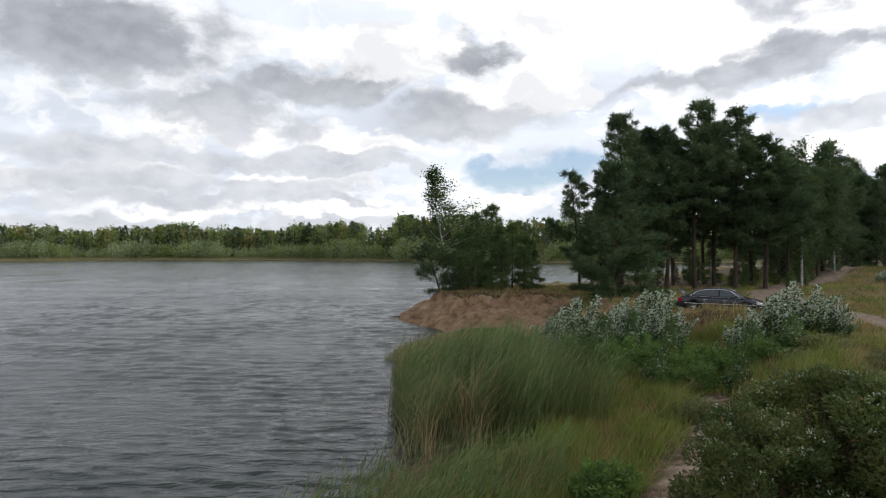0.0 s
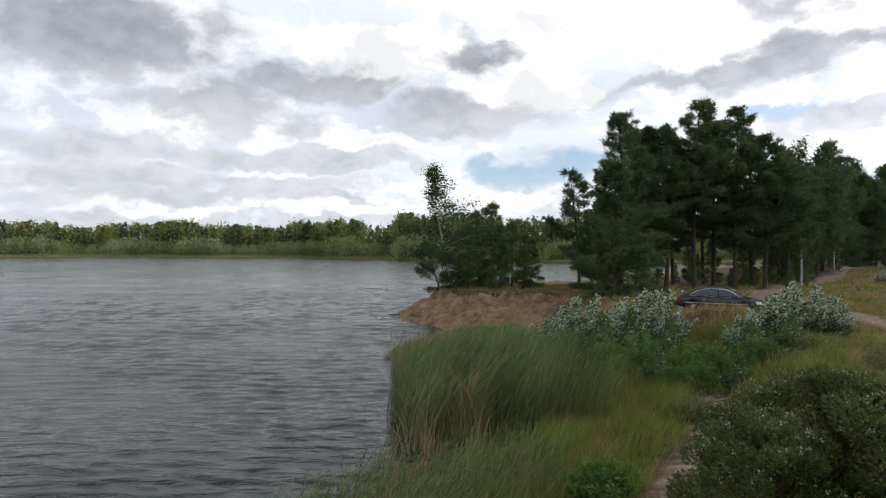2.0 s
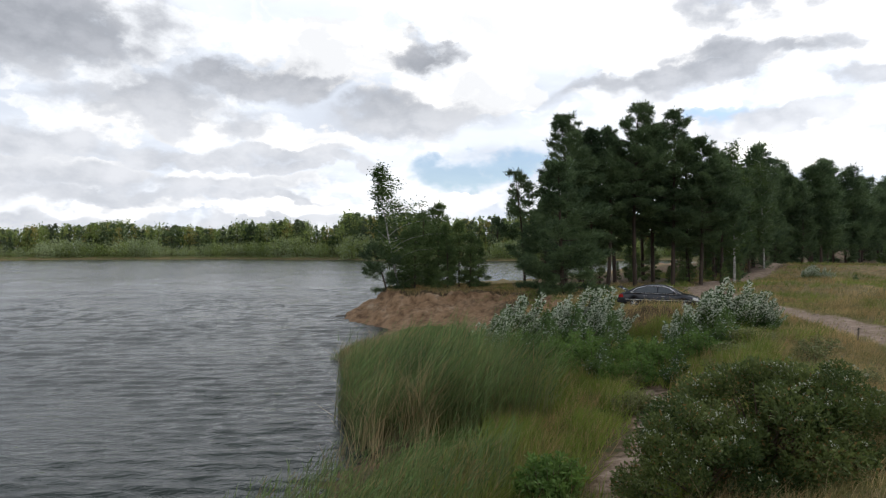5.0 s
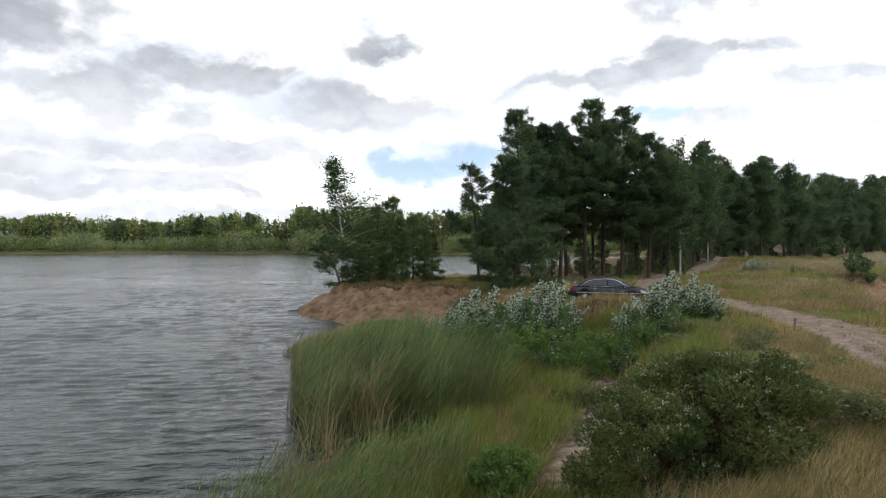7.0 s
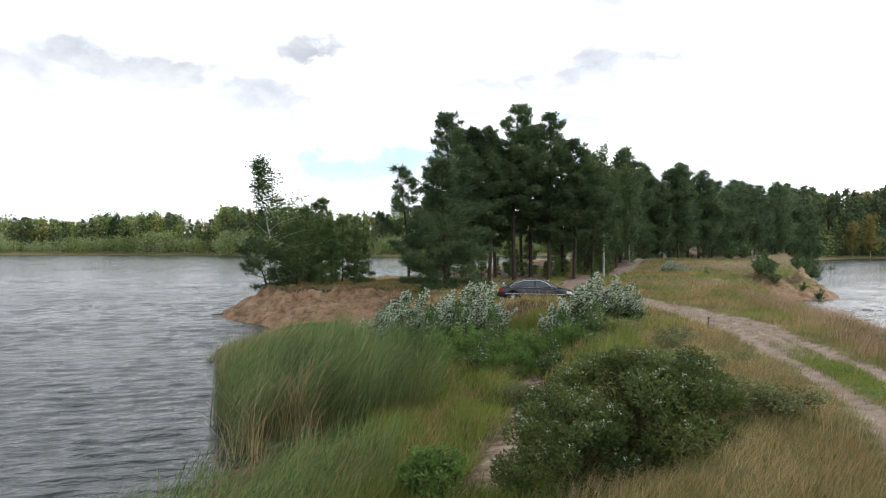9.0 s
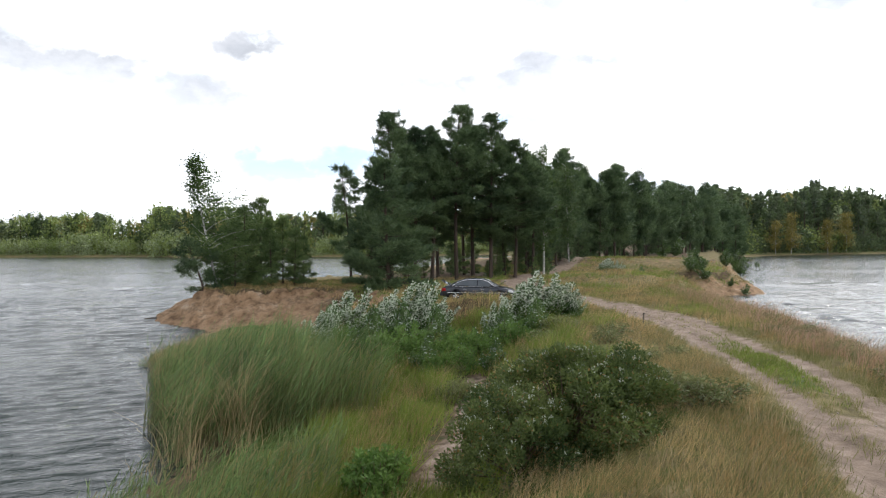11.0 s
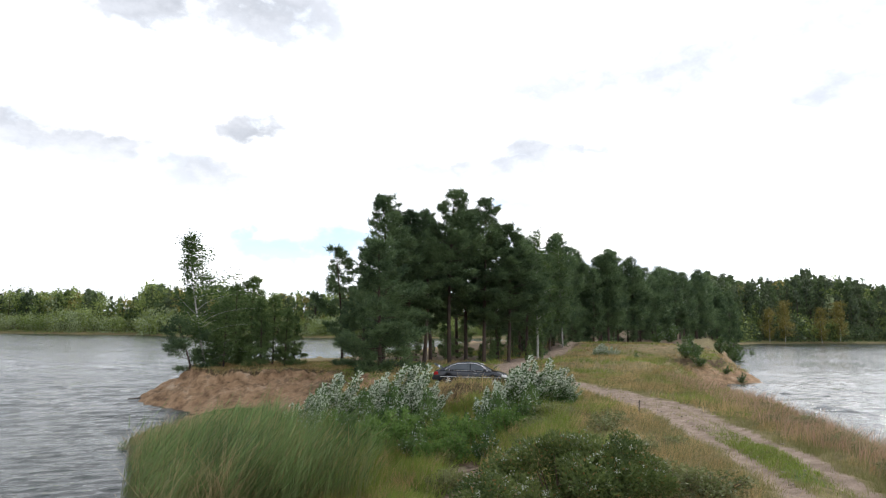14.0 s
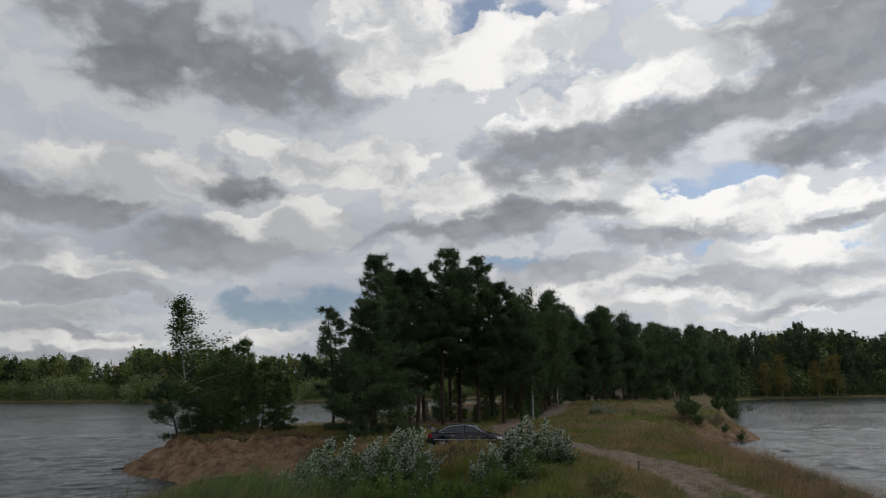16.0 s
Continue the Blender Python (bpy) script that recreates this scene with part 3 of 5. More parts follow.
def land_masks(px, py):
    shore = np.minimum(-signed(px, py, LEFT_LAKE), -signed(px, py, RIGHT_LAKE))
    edge = signed(px, py, PLATEAU)
    dist = np.hypot(px, py)
    d, side = near_line(px, py, TRACK)
    far_t = step(dist, 19, 27)
    dirt = np.maximum(np.exp(-((d - 0.8) / 0.45) ** 2), far_t * np.exp(-(d / 1.6) ** 2)) * (edge > 0.3) * (dist < 130)
    dirt = np.maximum(dirt, (1 - step(dist, 13, 18)) * 0.85 * np.exp(-(d / 1.5) ** 4) * (edge > 0.3))
    dp, _ = near_line(px, py, LOW_PATH)
    dirt = np.maximum(dirt, 0.58 * np.exp(-(dp / 0.8) ** 2))
    dirt = np.maximum(dirt, 0.6 * gauss(px, py, 17, 34, 3.2))
    sand = step(edge, -7.2, -6.0) * (1 - step(edge, -0.25, 0.35)) * step(py, 38.5, 42) * (1 - step(px, 10.8, 13))
    sand = np.maximum(sand, 0.6 * step(edge, -6.2, -5.0) * (1 - step(edge, -1.2, -0.5)) * step(py, 51, 54) * step(px, 42, 46) * (1 - step(px, 66, 74)))
    sand = np.maximum(sand, 0.5 * gauss(px, py, 56, 67, 4) + 0.45 * gauss(px, py, 47, 74, 4))
    sand = np.maximum(sand, 0.9 * gauss(px, py, 186, 178, 16) * (shore > 0))
    litter_bank = 0.95 * step(edge, -5.2, -4.0) * (1 - step(edge, 0.0, 0.5)) * step(py, 28.5, 30.5) * (1 - step(py, 39, 42)) * (1 - step(px, 16, 18))
    sand = np.maximum(sand, 0.7 * ((shore > -1.5) & (shore < 0.8) & (dist < 200) & ((py > 43) | (px > 12))))
    lush = step(-edge, 0.3, 2.0) * (1 - step(dist, 54, 66))
    lush = np.maximum(lush, 1.0 * np.exp(-(d / 0.7) ** 2) * gauss(px, py, 15.0, 14.0, 3.0))
    lush = np.maximum(lush, (dist > 200) * (shore > 1.0) * 0.5)
    lush = np.maximum(lush, 0.6 * gauss(px, py, 36, 48, 5))
    litter = step(edge, 1.5, 5) * ((py > 57) & (px < 32) | (py > 66 + 0.1 * px) & (px < 60) | (dist > 110)) * 0.8
    litter = np.maximum(litter, litter_bank)
    litter = np.maximum(litter, 0.72 * np.exp(-(dp / 1.5) ** 2))
    # the litter tone also draws a dark band along both eroded lips
    litter = np.maximum(litter, 0.9 * ((edge > -0.9) & (edge < 0.3) & (py > 50) & (px > 40) & (px < 75)))
    litter = np.maximum(litter, 0.85 * ((edge > -0.3) & (edge < 0.2) & (py > 43) & (px < 12)))
    litter = np.maximum(litter, 0.66 * gauss(px, py, 9.5, 45.5, 2.6))
    litter = np.maximum(litter, 0.9 * ((shore > -1.5) & (shore < 1.2) & (py < 43) & (px < 8)))
    lush = lush * (1 - litter_bank)
    return dirt, sand, lush, litter


def build_ground():
    az = np.concatenate([np.arange(-50, -6, 0.5), np.arange(-6, 16, 0.2), np.arange(16, 72, 0.4), np.arange(76, 308, 4.0)])
    rings = np.concatenate([[0.0, 0.4, 1.0, 1.7], np.geomspace(2.4, 41, 210), np.arange(41.15, 60, 0.2), np.geomspace(60.2, 130, 60), np.geomspace(134, 420, 60), np.geomspace(450, 4500, 16)])
    a_ = np.radians(az)
    x, y = rings[:, None] * np.sin(a_)[None] - 0.23, rings[:, None] * np.cos(a_)[None] - 0.31
    z = height(x, y)
    v = np.concatenate([np.stack([x, y, z], -1).reshape(-1, 3), [[0, 0, float(height(np.zeros(1), np.zeros(1))[0])]]])
    n, m = len(rings), len(az)
    i = np.arange(n - 1)[:, None] * m + np.arange(m)[None]
    j = np.arange(n - 1)[:, None] * m + (np.arange(m)[None] + 1) % m
    f = np.stack([i, i + m, j + m, j], -1).reshape(-1, 4)
    me = mesh_of("ground", v, f, GROUND, smooth=True)
    for name, val in zip(("dirt", "sand", "lush", "litter"), land_masks(v[:, 0], v[:, 1])):
        at = me.attributes.new(name, "FLOAT", "POINT")
        at.data.foreach_set("value", val.astype(np.float32))
    return tagged(part("ground", me), "sandy lakeside ground with dry grass and worn ruts", "ground", kind="structure")


def z_at(x, y):
    return float(height(np.array([x]), np.array([y]))[0])


build_ground()


def wave_height(x, y):
    """Wind waves: crests a few metres long, travelling towards the right-hand shore."""
    r = np.random.default_rng(17)
    dist = np.hypot(x, y)
    fade = np.clip(1.3 - dist / 140, 0, 1)
    z = np.zeros_like(x)
    for k in range(26):
        long = 0.30 * 1.056 ** k * r.uniform(0.92, 1.08)
        turn = radians(82 + r.normal(scale=8))
        c, s_ = math.cos(turn), math.sin(turn)
        u, w = x * c + y * s_, -x * s_ + y * c
        z += 0.0092 * long ** 0.95 * np.sin(6.283 * u / long + r.uniform(0, 6.28) + 1.1 * np.sin(6.283 * w / (long * 5) + r.uniform(0, 6.28)))
    open_water = np.zeros_like(x)
    for k in range(18):
        long = 0.9 * 1.06 ** k * r.uniform(0.92, 1.08)
        turn = radians(80 + r.normal(scale=16))
        c, s_ = math.cos(turn), math.sin(turn)
        u, w = x * c + y * s_, -x * s_ + y * c
        open_water += 0.011 * long * np.sin(6.283 * u / long + r.uniform(0, 6.28) + 1.2 * np.sin(6.283 * w / (long * 4) + r.uniform(0, 6.28)))
    return (z + open_water * step(dist, 28, 60)) * fade * (0.75 + 0.35 * ripple(x, y, 14, 18)) 


def build_water():
    az = np.concatenate([np.arange(-48, 70, 0.5), np.arange(72, 310, 7.0)])
    rings = np.concatenate([[0.5, 6.0], np.geomspace(11, 170, 520), np.geomspace(185, 5000, 14)])
    a_ = np.radians(az)
    x, y = rings[:, None] * np.sin(a_)[None], rings[:, None] * np.cos(a_)[None]
    z = wave_height(x, y) * (rings > 6.5)[:, None]
    n, m = len(rings), len(az)
    i = np.arange(n - 1)[:, None] * m + np.arange(m)[None]
    j = np.arange(n - 1)[:, None] * m + (np.arange(m)[None] + 1) % m
    me = mesh_of("water", np.stack([x, y, z], -1).reshape(-1, 3), np.stack([i, i + m, j + m, j], -1).reshape(-1, 4), WATER, smooth=True)
    return tagged(part("water", me), "wind-ruffled grey lake water", "lake", kind="structure")


build_water()


# ---- trees ----
def pine_meshes(seed, tall, wide, bare, dense=1.0, lean=(0, 0), trunk=0.17, young=False, needle=0.24, mat=None, limbs=64, wind=0.18):
    """Trunk with limbs and side twigs, and tufts of needles along them. bare: share of the height without green limbs."""
    rng = np.random.default_rng(seed)
    hs = np.linspace(0, 1, 9)
    bend = rng.normal(scale=0.012 * tall, size=2)
    path = np.stack([lean[0] * hs ** 1.5 + bend[0] * np.sin(hs * 3.1), lean[1] * hs ** 1.5 + bend[1] * np.sin(hs * 2.6), tall * hs * 0.97 - 0.25 * (1 - hs)], 1)
    wood = [tube(path, trunk * (1 - 0.9 * hs) + 0.012, 8)]

    def on(h):
        return np.array([np.interp(h, hs, path[:, k]) for k in range(3)])

    tufts_at, tufts_out = [], []
    sector = rng.uniform(0.72, 1.12, 7)
    for k in range(limbs):
        q = min(0.985, (k + rng.uniform(-0.6, 1.6)) / limbs)
        q = max(0.0, q)
        h = bare + (1 - bare) * q
        if young:
            prof = min(1.0, 0.72 + q * 1.6) * (1 - q) ** 0.75 + 0.07
        else:
            prof = min(1.0, 0.50 + q * 1.9) * (1 - q ** 1.7) ** 0.85 + 0.07
        a_ = k * 2.39996 + rng.normal(scale=0.5)
        ln = wide * prof * rng.choice([0.5, 0.8, 0.95, 1.05, 1.2]) * sector[int((a_ + q * 4) % 7)]
        rise = -0.12 + (0.75 if not young else 0.6) * q + rng.normal(scale=0.2)
        out = np.array([math.cos(a_), math.sin(a_), 0])
        across = np.array([-out[1], out[0], 0])
        u = np.linspace(0, 1, 5)
        blow = np.array([1.0, 0.15, 0]) * wind * ln
        limb = on(h) + out * (u * ln)[:, None] + np.array([0, 0, 1]) * (rise * ln * u + 0.20 * ln * u ** 2.5)[:, None] + blow * (u ** 2)[:, None]
        wood.append(tube(limb, (0.010 + 0.030 * ln / wide * trunk / 0.17) * (1.05 - 0.85 * u), 4))
        n_tw = max(2, int(ln / 0.27))
        for j in range(n_tw):
            w_ = 0.36 + 0.62 * (j + rng.random()) / n_tw
            base = np.array([np.interp(w_, u, limb[:, c]) for c in range(3)])
            tl = (0.42 * ln * (1.12 - w_) + 0.16) * rng.uniform(0.6, 1.2)
            way = out * 0.65 + across * (1 if j % 2 else -1) * rng.uniform(0.5, 1.1) + np.array([wind, 0, rng.uniform(-0.05, 0.4)])
            for p in (0.35, 0.7, 1.0):
                tufts_at.append(base + way * tl * p + rng.normal(scale=0.05, size=3))
                tufts_out.append(way)
        tufts_at.append(limb[-1])
        tufts_out.append(out + [wind, 0, 0.5])
    for k in range(5):
        tufts_at.append(on(0.97) + [rng.normal(scale=0.07) + wind * 0.08 * k, rng.normal(scale=0.07), 0.1 * k])
        tufts_out.append(np.array([wind, 0, 1.0]))
    for k in range(int(16 * bare / 0.4)):
        h = rng.uniform(0.15, max(bare, 0.2) * 1.05)
        a_ = rng.uniform(0, 6.28)
        ln = rng.uniform(0.4, 1.7)
        u = np.linspace(0, 1, 3)
        wood.append(tube(on(h) + np.array([math.cos(a_), math.sin(a_), rng.uniform(-0.25, 0.2)]) * (u * ln)[:, None], 0.02 * (1.1 - u), 3))
    m_ = int(30 * dense)
    ctr, way = np.repeat(np.array(tufts_at), m_, axis=0), np.repeat(np.array(tufts_out), m_, axis=0)
    way = way / (np.linalg.norm(way, axis=1, keepdims=True) + 1e-9)
    rad = np.repeat(rng.uniform(0.6, 1.25, len(tufts_at)), m_)[:, None] * needle * 0.62
    ball = rng.normal(size=(len(ctr), 3))
    c = ctr + ball * rad * [1, 1, 0.75]
    d = ball * [0.55, 0.55, 0.4] + way * 0.5 + [wind, 0, 0.42]
    v, f = needles(c, d, rng.uniform(0.7, 1.25, len(c)) * needle, rng.uniform(0.2, 0.34, len(c)) * needle, rng)
    wv, wf = merge(wood)
    return mesh_of("trunk", wv, wf, PINE_BARK, smooth=True), mesh_of("crown", v, f, mat or NEEDLES)


def broadleaf_meshes(seed, tall, wide, bare, count, leaf, mat, bark, wind=0.25, trunk=0.11, clump=0.33, stems=1, lean=0.0):
    """Trunk with rising limbs and hanging twigs, and a crown of small leaves pushed over by the wind."""
    rng = np.random.default_rng(seed)
    wood, cs, ds = [], [], []
    for s_ in range(stems):
        hs = np.linspace(0, 1, 9)
        foot = rng.normal(scale=0.25, size=2) * (stems > 1)
        sway = rng.normal(scale=0.02 * tall, size=2) + (foot * 1.5 if stems > 1 else 0)
        path = np.stack([foot[0] + sway[0] * hs + lean * hs + wind * 0.35 * hs ** 2, foot[1] + sway[1] * hs, tall * hs * (1 if s_ == 0 else rng.uniform(0.75, 1)) - 0.2 * (1 - hs)], 1)
        wood.append(tube(path, trunk * (1 - 0.88 * hs) + 0.008, 7))
        n = int(26 / stems) + 6
        for k in range(n):
            h = bare + (1 - bare) * (k + rng.uniform(0, 1)) / n
            q = (h - bare) / (1 - bare)
            ln = wide * (0.25 + 0.75 * math.sin(min(1, q * 1.1 + 0.18) * 2.9) ** 0.8) * rng.uniform(0.3, 1.3)
            a_ = k * 2.4 + rng.normal(scale=0.6)
            b0 = np.array([np.interp(h, hs, path[:, c]) for c in range(3)])
            u = np.linspace(0, 1, 5)
            out = np.array([math.cos(a_), math.sin(a_), 0])
            limb = b0 + out * (u * ln)[:, None] + np.array([0, 0, 1]) * (ln * (0.9 * u - 0.45 * u ** 2))[:, None] + np.array([1.0, 0.1, 0]) * (wind * u ** 2 * ln * 0.6)[:, None]
            wood.append(tube(limb, trunk * 0.25 * (1 - 0.85 * u), 4))
            m_ = int(count / (n * stems))
            w_ = rng.uniform(0.25, 1.05, m_)
            base = np.stack([np.interp(w_, u, limb[:, c]) for c in range(3)], 1)
            cs.append(base + rng.normal(size=(m_, 3)) * [clump, clump, clump * 1.1] * wide * 0.5)
            ds.append(rng.normal(size=(m_, 3)) * 0.6 + [0.5 + wind, 0.1, -0.25])
    c, d = np.concatenate(cs), np.concatenate(ds)
    v, f = leaves(c, d, rng.uniform(0.7, 1.3, len(c)) * leaf, rng.uniform(0.45, 0.7, len(c)) * leaf, rng)
    wv, wf = merge(wood)
    return mesh_of("trunk", wv, wf, bark, smooth=True), mesh_of("crown", v, f, mat)


def plant(name, meshes, at, label, category, group="", turn=0.0, size=1.0, sink=0.05):
    ob = thing(name, label, category, group, (at[0], at[1], z_at(*at) - sink), turn)
    part("trunk", meshes[0], ob)
    part("crown", meshes[1], ob)
    ob.scale = (size, size, size)
    return ob


def polar(az, r):
    return r * math.sin(radians(az)), r * math.cos(radians(az))


# wooded point: tall pines
big = [pine_meshes(20, 9.6, 3.1, 0.03, 1.1, (-0.3, 0), 0.17, limbs=70), pine_meshes(22, 16.0, 2.9, 0.36, 1.1, (0.3, 0), 0.2, limbs=74), pine_meshes(23, 16.3, 3.0, 0.24, 1.1, (0.4, 0), 0.2, limbs=84),
       pine_meshes(24, 14.5, 2.9, 0.30, 1.1, (-0.3, 0), 0.18, limbs=74), pine_meshes(25, 10.6, 2.9, 0.30, 1.0, (-0.9, 0), 0.13, limbs=32)]
TALL = "tall Scots pine with dark green crown on the point"
for k, az, r, turn, size in ((3, 15.9, 55, 0, 1.0), (1, 21.9, 60, 0, 1.0), (2, 25.0, 62, 40, 0.98), (3, 18.2, 57, 70, 0.93), (3, 23.4, 65, 200, 1.05), (2, 20.2, 63, 150, 0.88),
                         (3, 27.2, 64, 300, 0.93), (1, 19.6, 58, 120, 0.86), (3, 28.8, 67, 20, 0.84), (2, 26.2, 70, 90, 0.9), (1, 22.6, 70, 250, 0.92), (2, 17.2, 60, 260, 0.82)):
    size *= 1.05
    plant("pine_tree", big[k], polar(az, r), TALL, "pine tree", "pines on the point", turn, size)
plant("pine_tree", big[0], polar(15.7, 47.5), "broad bushy pine with branches down to the ground", "pine tree", "pines on the point", 0, 1.06)
plant("pine_tree", big[0], polar(14.2, 52.5), "low bushy pine with branches down to the ground", "pine tree", "pines on the point", 110, 0.8)
plant("pine_tree", big[4], polar(12.3, 57.5), "slender pine with open crown leaning over the water", "pine tree", "pines on the point")
# young pines at the tip
young = [pine_meshes(31 + k, 6.6, 1.5, 0.08, 0.8, (0.2, 0), 0.08, True, 0.2, NEEDLES_BLUE, 46) for k in range(3)]
for k, az, r, size in ((0, 2.3, 54, 0.86), (1, 3.3, 57, 1.05), (2, 4.5, 56, 1.16), (0, 5.3, 53.5, 0.84), (1, 6.3, 56, 0.92), (2, 7.3, 54.5, 0.74), (0, 8.1, 56.5, 0.66), (1, 1.5, 57, 0.8)):
    plant("young_pine", young[k], polar(az, r), "bushy young pine on the sandy point", "pine tree", "young pines on the point", 57 * k + 31 * az, size)
plant("leaning_pine", pine_meshes(41, 4.2, 1.9, 0.10, 0.9, (-1.3, 0), 0.08, needle=0.2, limbs=24), polar(-0.2, 53.4), "small pine leaning out over the eroded bank", "pine tree")
plant("birch_tree", broadleaf_meshes(42, 10.4, 2.7, 0.05, 6400, 0.19, BIRCH_LEAF, BIRCH_BARK, 0.9, 0.10, 0.2, lean=-2.4), polar(0.9, 54.2), "slim birch with sparse windblown leaves on the point", "birch tree")

# understory behind the trunks
for k in range(16):
    az, r, size = 17.5 + 0.85 * k + 0.5 * math.sin(k * 5), 68 + 4 * math.sin(k * 2.3) + 0.5 * max(0, k - 8), 0.5 + 0.22 * math.sin(k * 3.7)
    plant("young_pine", young[k % 3], polar(az, r), "young pine in the shade under the tall trunks", "pine tree", "understory pines", 83 * k, size)

# forest behind the track
wood = [pine_meshes(51 + k, 14, 2.6, 0.05 + 0.05 * k, 0.34, (0, 0), 0.17, False, 0.42, limbs=52) for k in range(4)]
rng = np.random.default_rng(7)
FOREST = [(27.5, 72, 31.5, 84, 10, 1.0), (31.0, 84, 36, 104, 16, 1.02), (35.5, 100, 41, 140, 20, 1.05), (40, 132, 43.5, 175, 14, 1.15), (43, 170, 46.2, 235, 14, 1.3)]
for a0, r0, a1, r1, n, sc in FOREST:
    for k in range(n):
        u = (k + rng.random()) / n
        back = rng.uniform(0, 1) ** 1.5 * 14
        plant("pine_tree", wood[rng.integers(4)], polar(a0 + (a1 - a0) * u - back * 0.05, r0 + (r1 - r0) * u + back), "dark forest pine behind the sandy track", "pine tree", "forest pines", rng.uniform(0, 360), sc * rng.uniform(0.82, 1.08))
b2 = broadleaf_meshes(61, 13.5, 2.2, 0.2, 5600, 0.22, BIRCH_LEAF, BIRCH_BARK, 0.35, 0.12)
for az, r, size in ((29.8, 70, 1.02), (32.0, 84, 0.95)):
    plant("birch_tree", b2, polar(az, r), "birch with pale trunk at the forest edge", "birch tree", "birches at the forest edge", az * 40, size)


def far_woods(name, line, depth, n, tall, mix, seed, label, per=90, low=(1, 2, 2, 3), front=0.2, broad=(0.2, 0.33), grain=0.075, rise=0.0):
    """Woods on a far shore: many small crowns of leaf clumps on trunks, along a line and behind it."""
    rng = np.random.default_rng(seed)
    q = np.asarray(line, float)
    seg = np.linalg.norm(np.diff(q, axis=0), axis=1)
    cum = np.concatenate([[0], np.cumsum(seg)])
    vs, fs, ix, off = [], [], [], 0
    for k in range(n):
        s_ = rng.uniform(0, cum[-1])
        x, y = np.interp(s_, cum, q[:, 0]), np.interp(s_, cum, q[:, 1])
        back = rng.random() * depth
        g = math.hypot(x, y)
        x, y = x + x / g * back, y + y / g * back
        kind = rng.choice(len(mix), p=mix)
        shrub = back < depth * front
        if shrub:
            kind = rng.choice(low)
        t_ = (rng.uniform(0.2, 0.46) * (1 + 0.35 * math.sin(s_ * 0.11) * math.sin(s_ * 0.043 + 1)) if shrub else (rng.uniform(0.62, 1.1) if back < depth * 0.7 else rng.uniform(0.85, 1.08)) * (1 + 0.09 * math.sin(s_ * 0.07) + 0.06 * math.sin(s_ * 0.19))) * tall * (1 + rise * s_ / cum[-1])
        w_ = t_ * (rng.uniform(0.4, 0.7) if shrub else rng.uniform(*broad))
        if kind in (0, 4) and not shrub:
            w_ *= 0.86
        z0 = z_at(x, y)
        m_ = per
        leafy_kind = kind in (1, 2, 3)
        lo = 0.0 if shrub else rng.uniform(0.0, 0.15) if leafy_kind else rng.uniform(0.02, 0.28)
        n_cl = 16
        hc = rng.random(n_cl) ** (0.8 if leafy_kind else 1.0)
        hc[0] = 1.0
        prof = np.sqrt(np.clip(1 - (2 * hc - 0.9) ** 2 / 1.25, 0.02, 1)) if leafy_kind else np.minimum(1, 0.45 + 2.2 * hc) * (1.04 - hc) ** 0.75
        ac = rng.uniform(0, 6.28, n_cl)
        rc = w_ * prof * rng.uniform(0.25, 1.0, n_cl)
        ctr = np.stack([x + rc * np.cos(ac), y + rc * np.sin(ac), z0 + t_ * (lo + (0.97 - lo) * hc)], 1)
        own = rng.integers(0, n_cl, m_)
        puff = (w_ * 0.42 * (1.15 - (0.45 if leafy_kind else 0.85) * hc[own]))[:, None]
        c = ctr[own] + rng.normal(size=(m_, 3)) * puff * [1, 1, 0.9]
        c[:, 2] = np.maximum(c[:, 2], z0)
        size = t_ * (0.09 if shrub else grain) * rng.uniform(0.6, 1.4, m_)
        v, f = needles(c, rng.normal(size=(m_, 3)) + [0.25, 0, 0.3], size, size * 0.8, rng)
        tv, tf = tube([(x, y, z0 - 0.3), (x, y, z0 + t_ * 0.9)], [t_ * 0.011, t_ * 0.003], 3)
        tf = np.concatenate([tf[:, [0, 1, 2]], tf[:, [0, 2, 3]]])
        for a2, b2_, mi in ((v, f, kind), (tv, tf, 5)):
            vs.append(a2)
            fs.append(b2_ + off)
            ix.append(np.full(len(b2_), mi))
            off += len(a2)
    me = mesh_of(name, np.concatenate(vs), np.concatenate(fs), FAR + [PINE_BARK, BIRCH_BARK], np.concatenate(ix))
    return tagged(part(name, me), label, "woods", kind="stuff")


far_woods("far_woods", [(-300, 215), (-208, 296), (-166, 338), (-85, 338), (-22, 309)], 60, 1550, 14.6, (0.30, 0.34, 0.06, 0.06, 0.24), 71, "mixed green woods along the far lake shore", 200, (1, 2, 2, 1), 0.3, (0.15, 0.26), 0.06, 0.14)
far_woods("far_woods", [(-24, 309), (-11, 294), (51, 276), (135, 282)], 55, 860, 19, (0.38, 0.28, 0.02, 0.06, 0.26), 72, "mixed pine and birch woods across the lake", 200, (1, 2, 2, 1), 0.2, (0.12, 0.2), 0.052)
# mostly "dark" crowns: the backlit shade of these woods lies in their colour
far_woods("far_woods", [(165, 172), (188, 190), (225, 206), (262, 211), (330, 211), (420, 205)], 85, 1400, 20.5, (0.44, 0.03, 0.01, 0.01, 0.51), 73, "pine woods coloured dark as if backlit, with yellowing birches, beyond the lake", 220, (0, 4, 1, 0), 0.12, (0.12, 0.19), 0.046)


gold = broadleaf_meshes(64, 13, 3.2, 0.12, 3600, 0.42, YELLOW_LEAF, BIRCH_BARK, 0.2, 0.12)
for az, r, size in ((48.6, 310, 1.05), (49.7, 319, 1.3), (52.2, 338, 1.15), (53.4, 352, 1.35)):
    plant("birch_tree", gold, polar(az, r), "yellowing birch at the edge of the dark woods", "birch tree", "yellowing birches", az * 90, size)


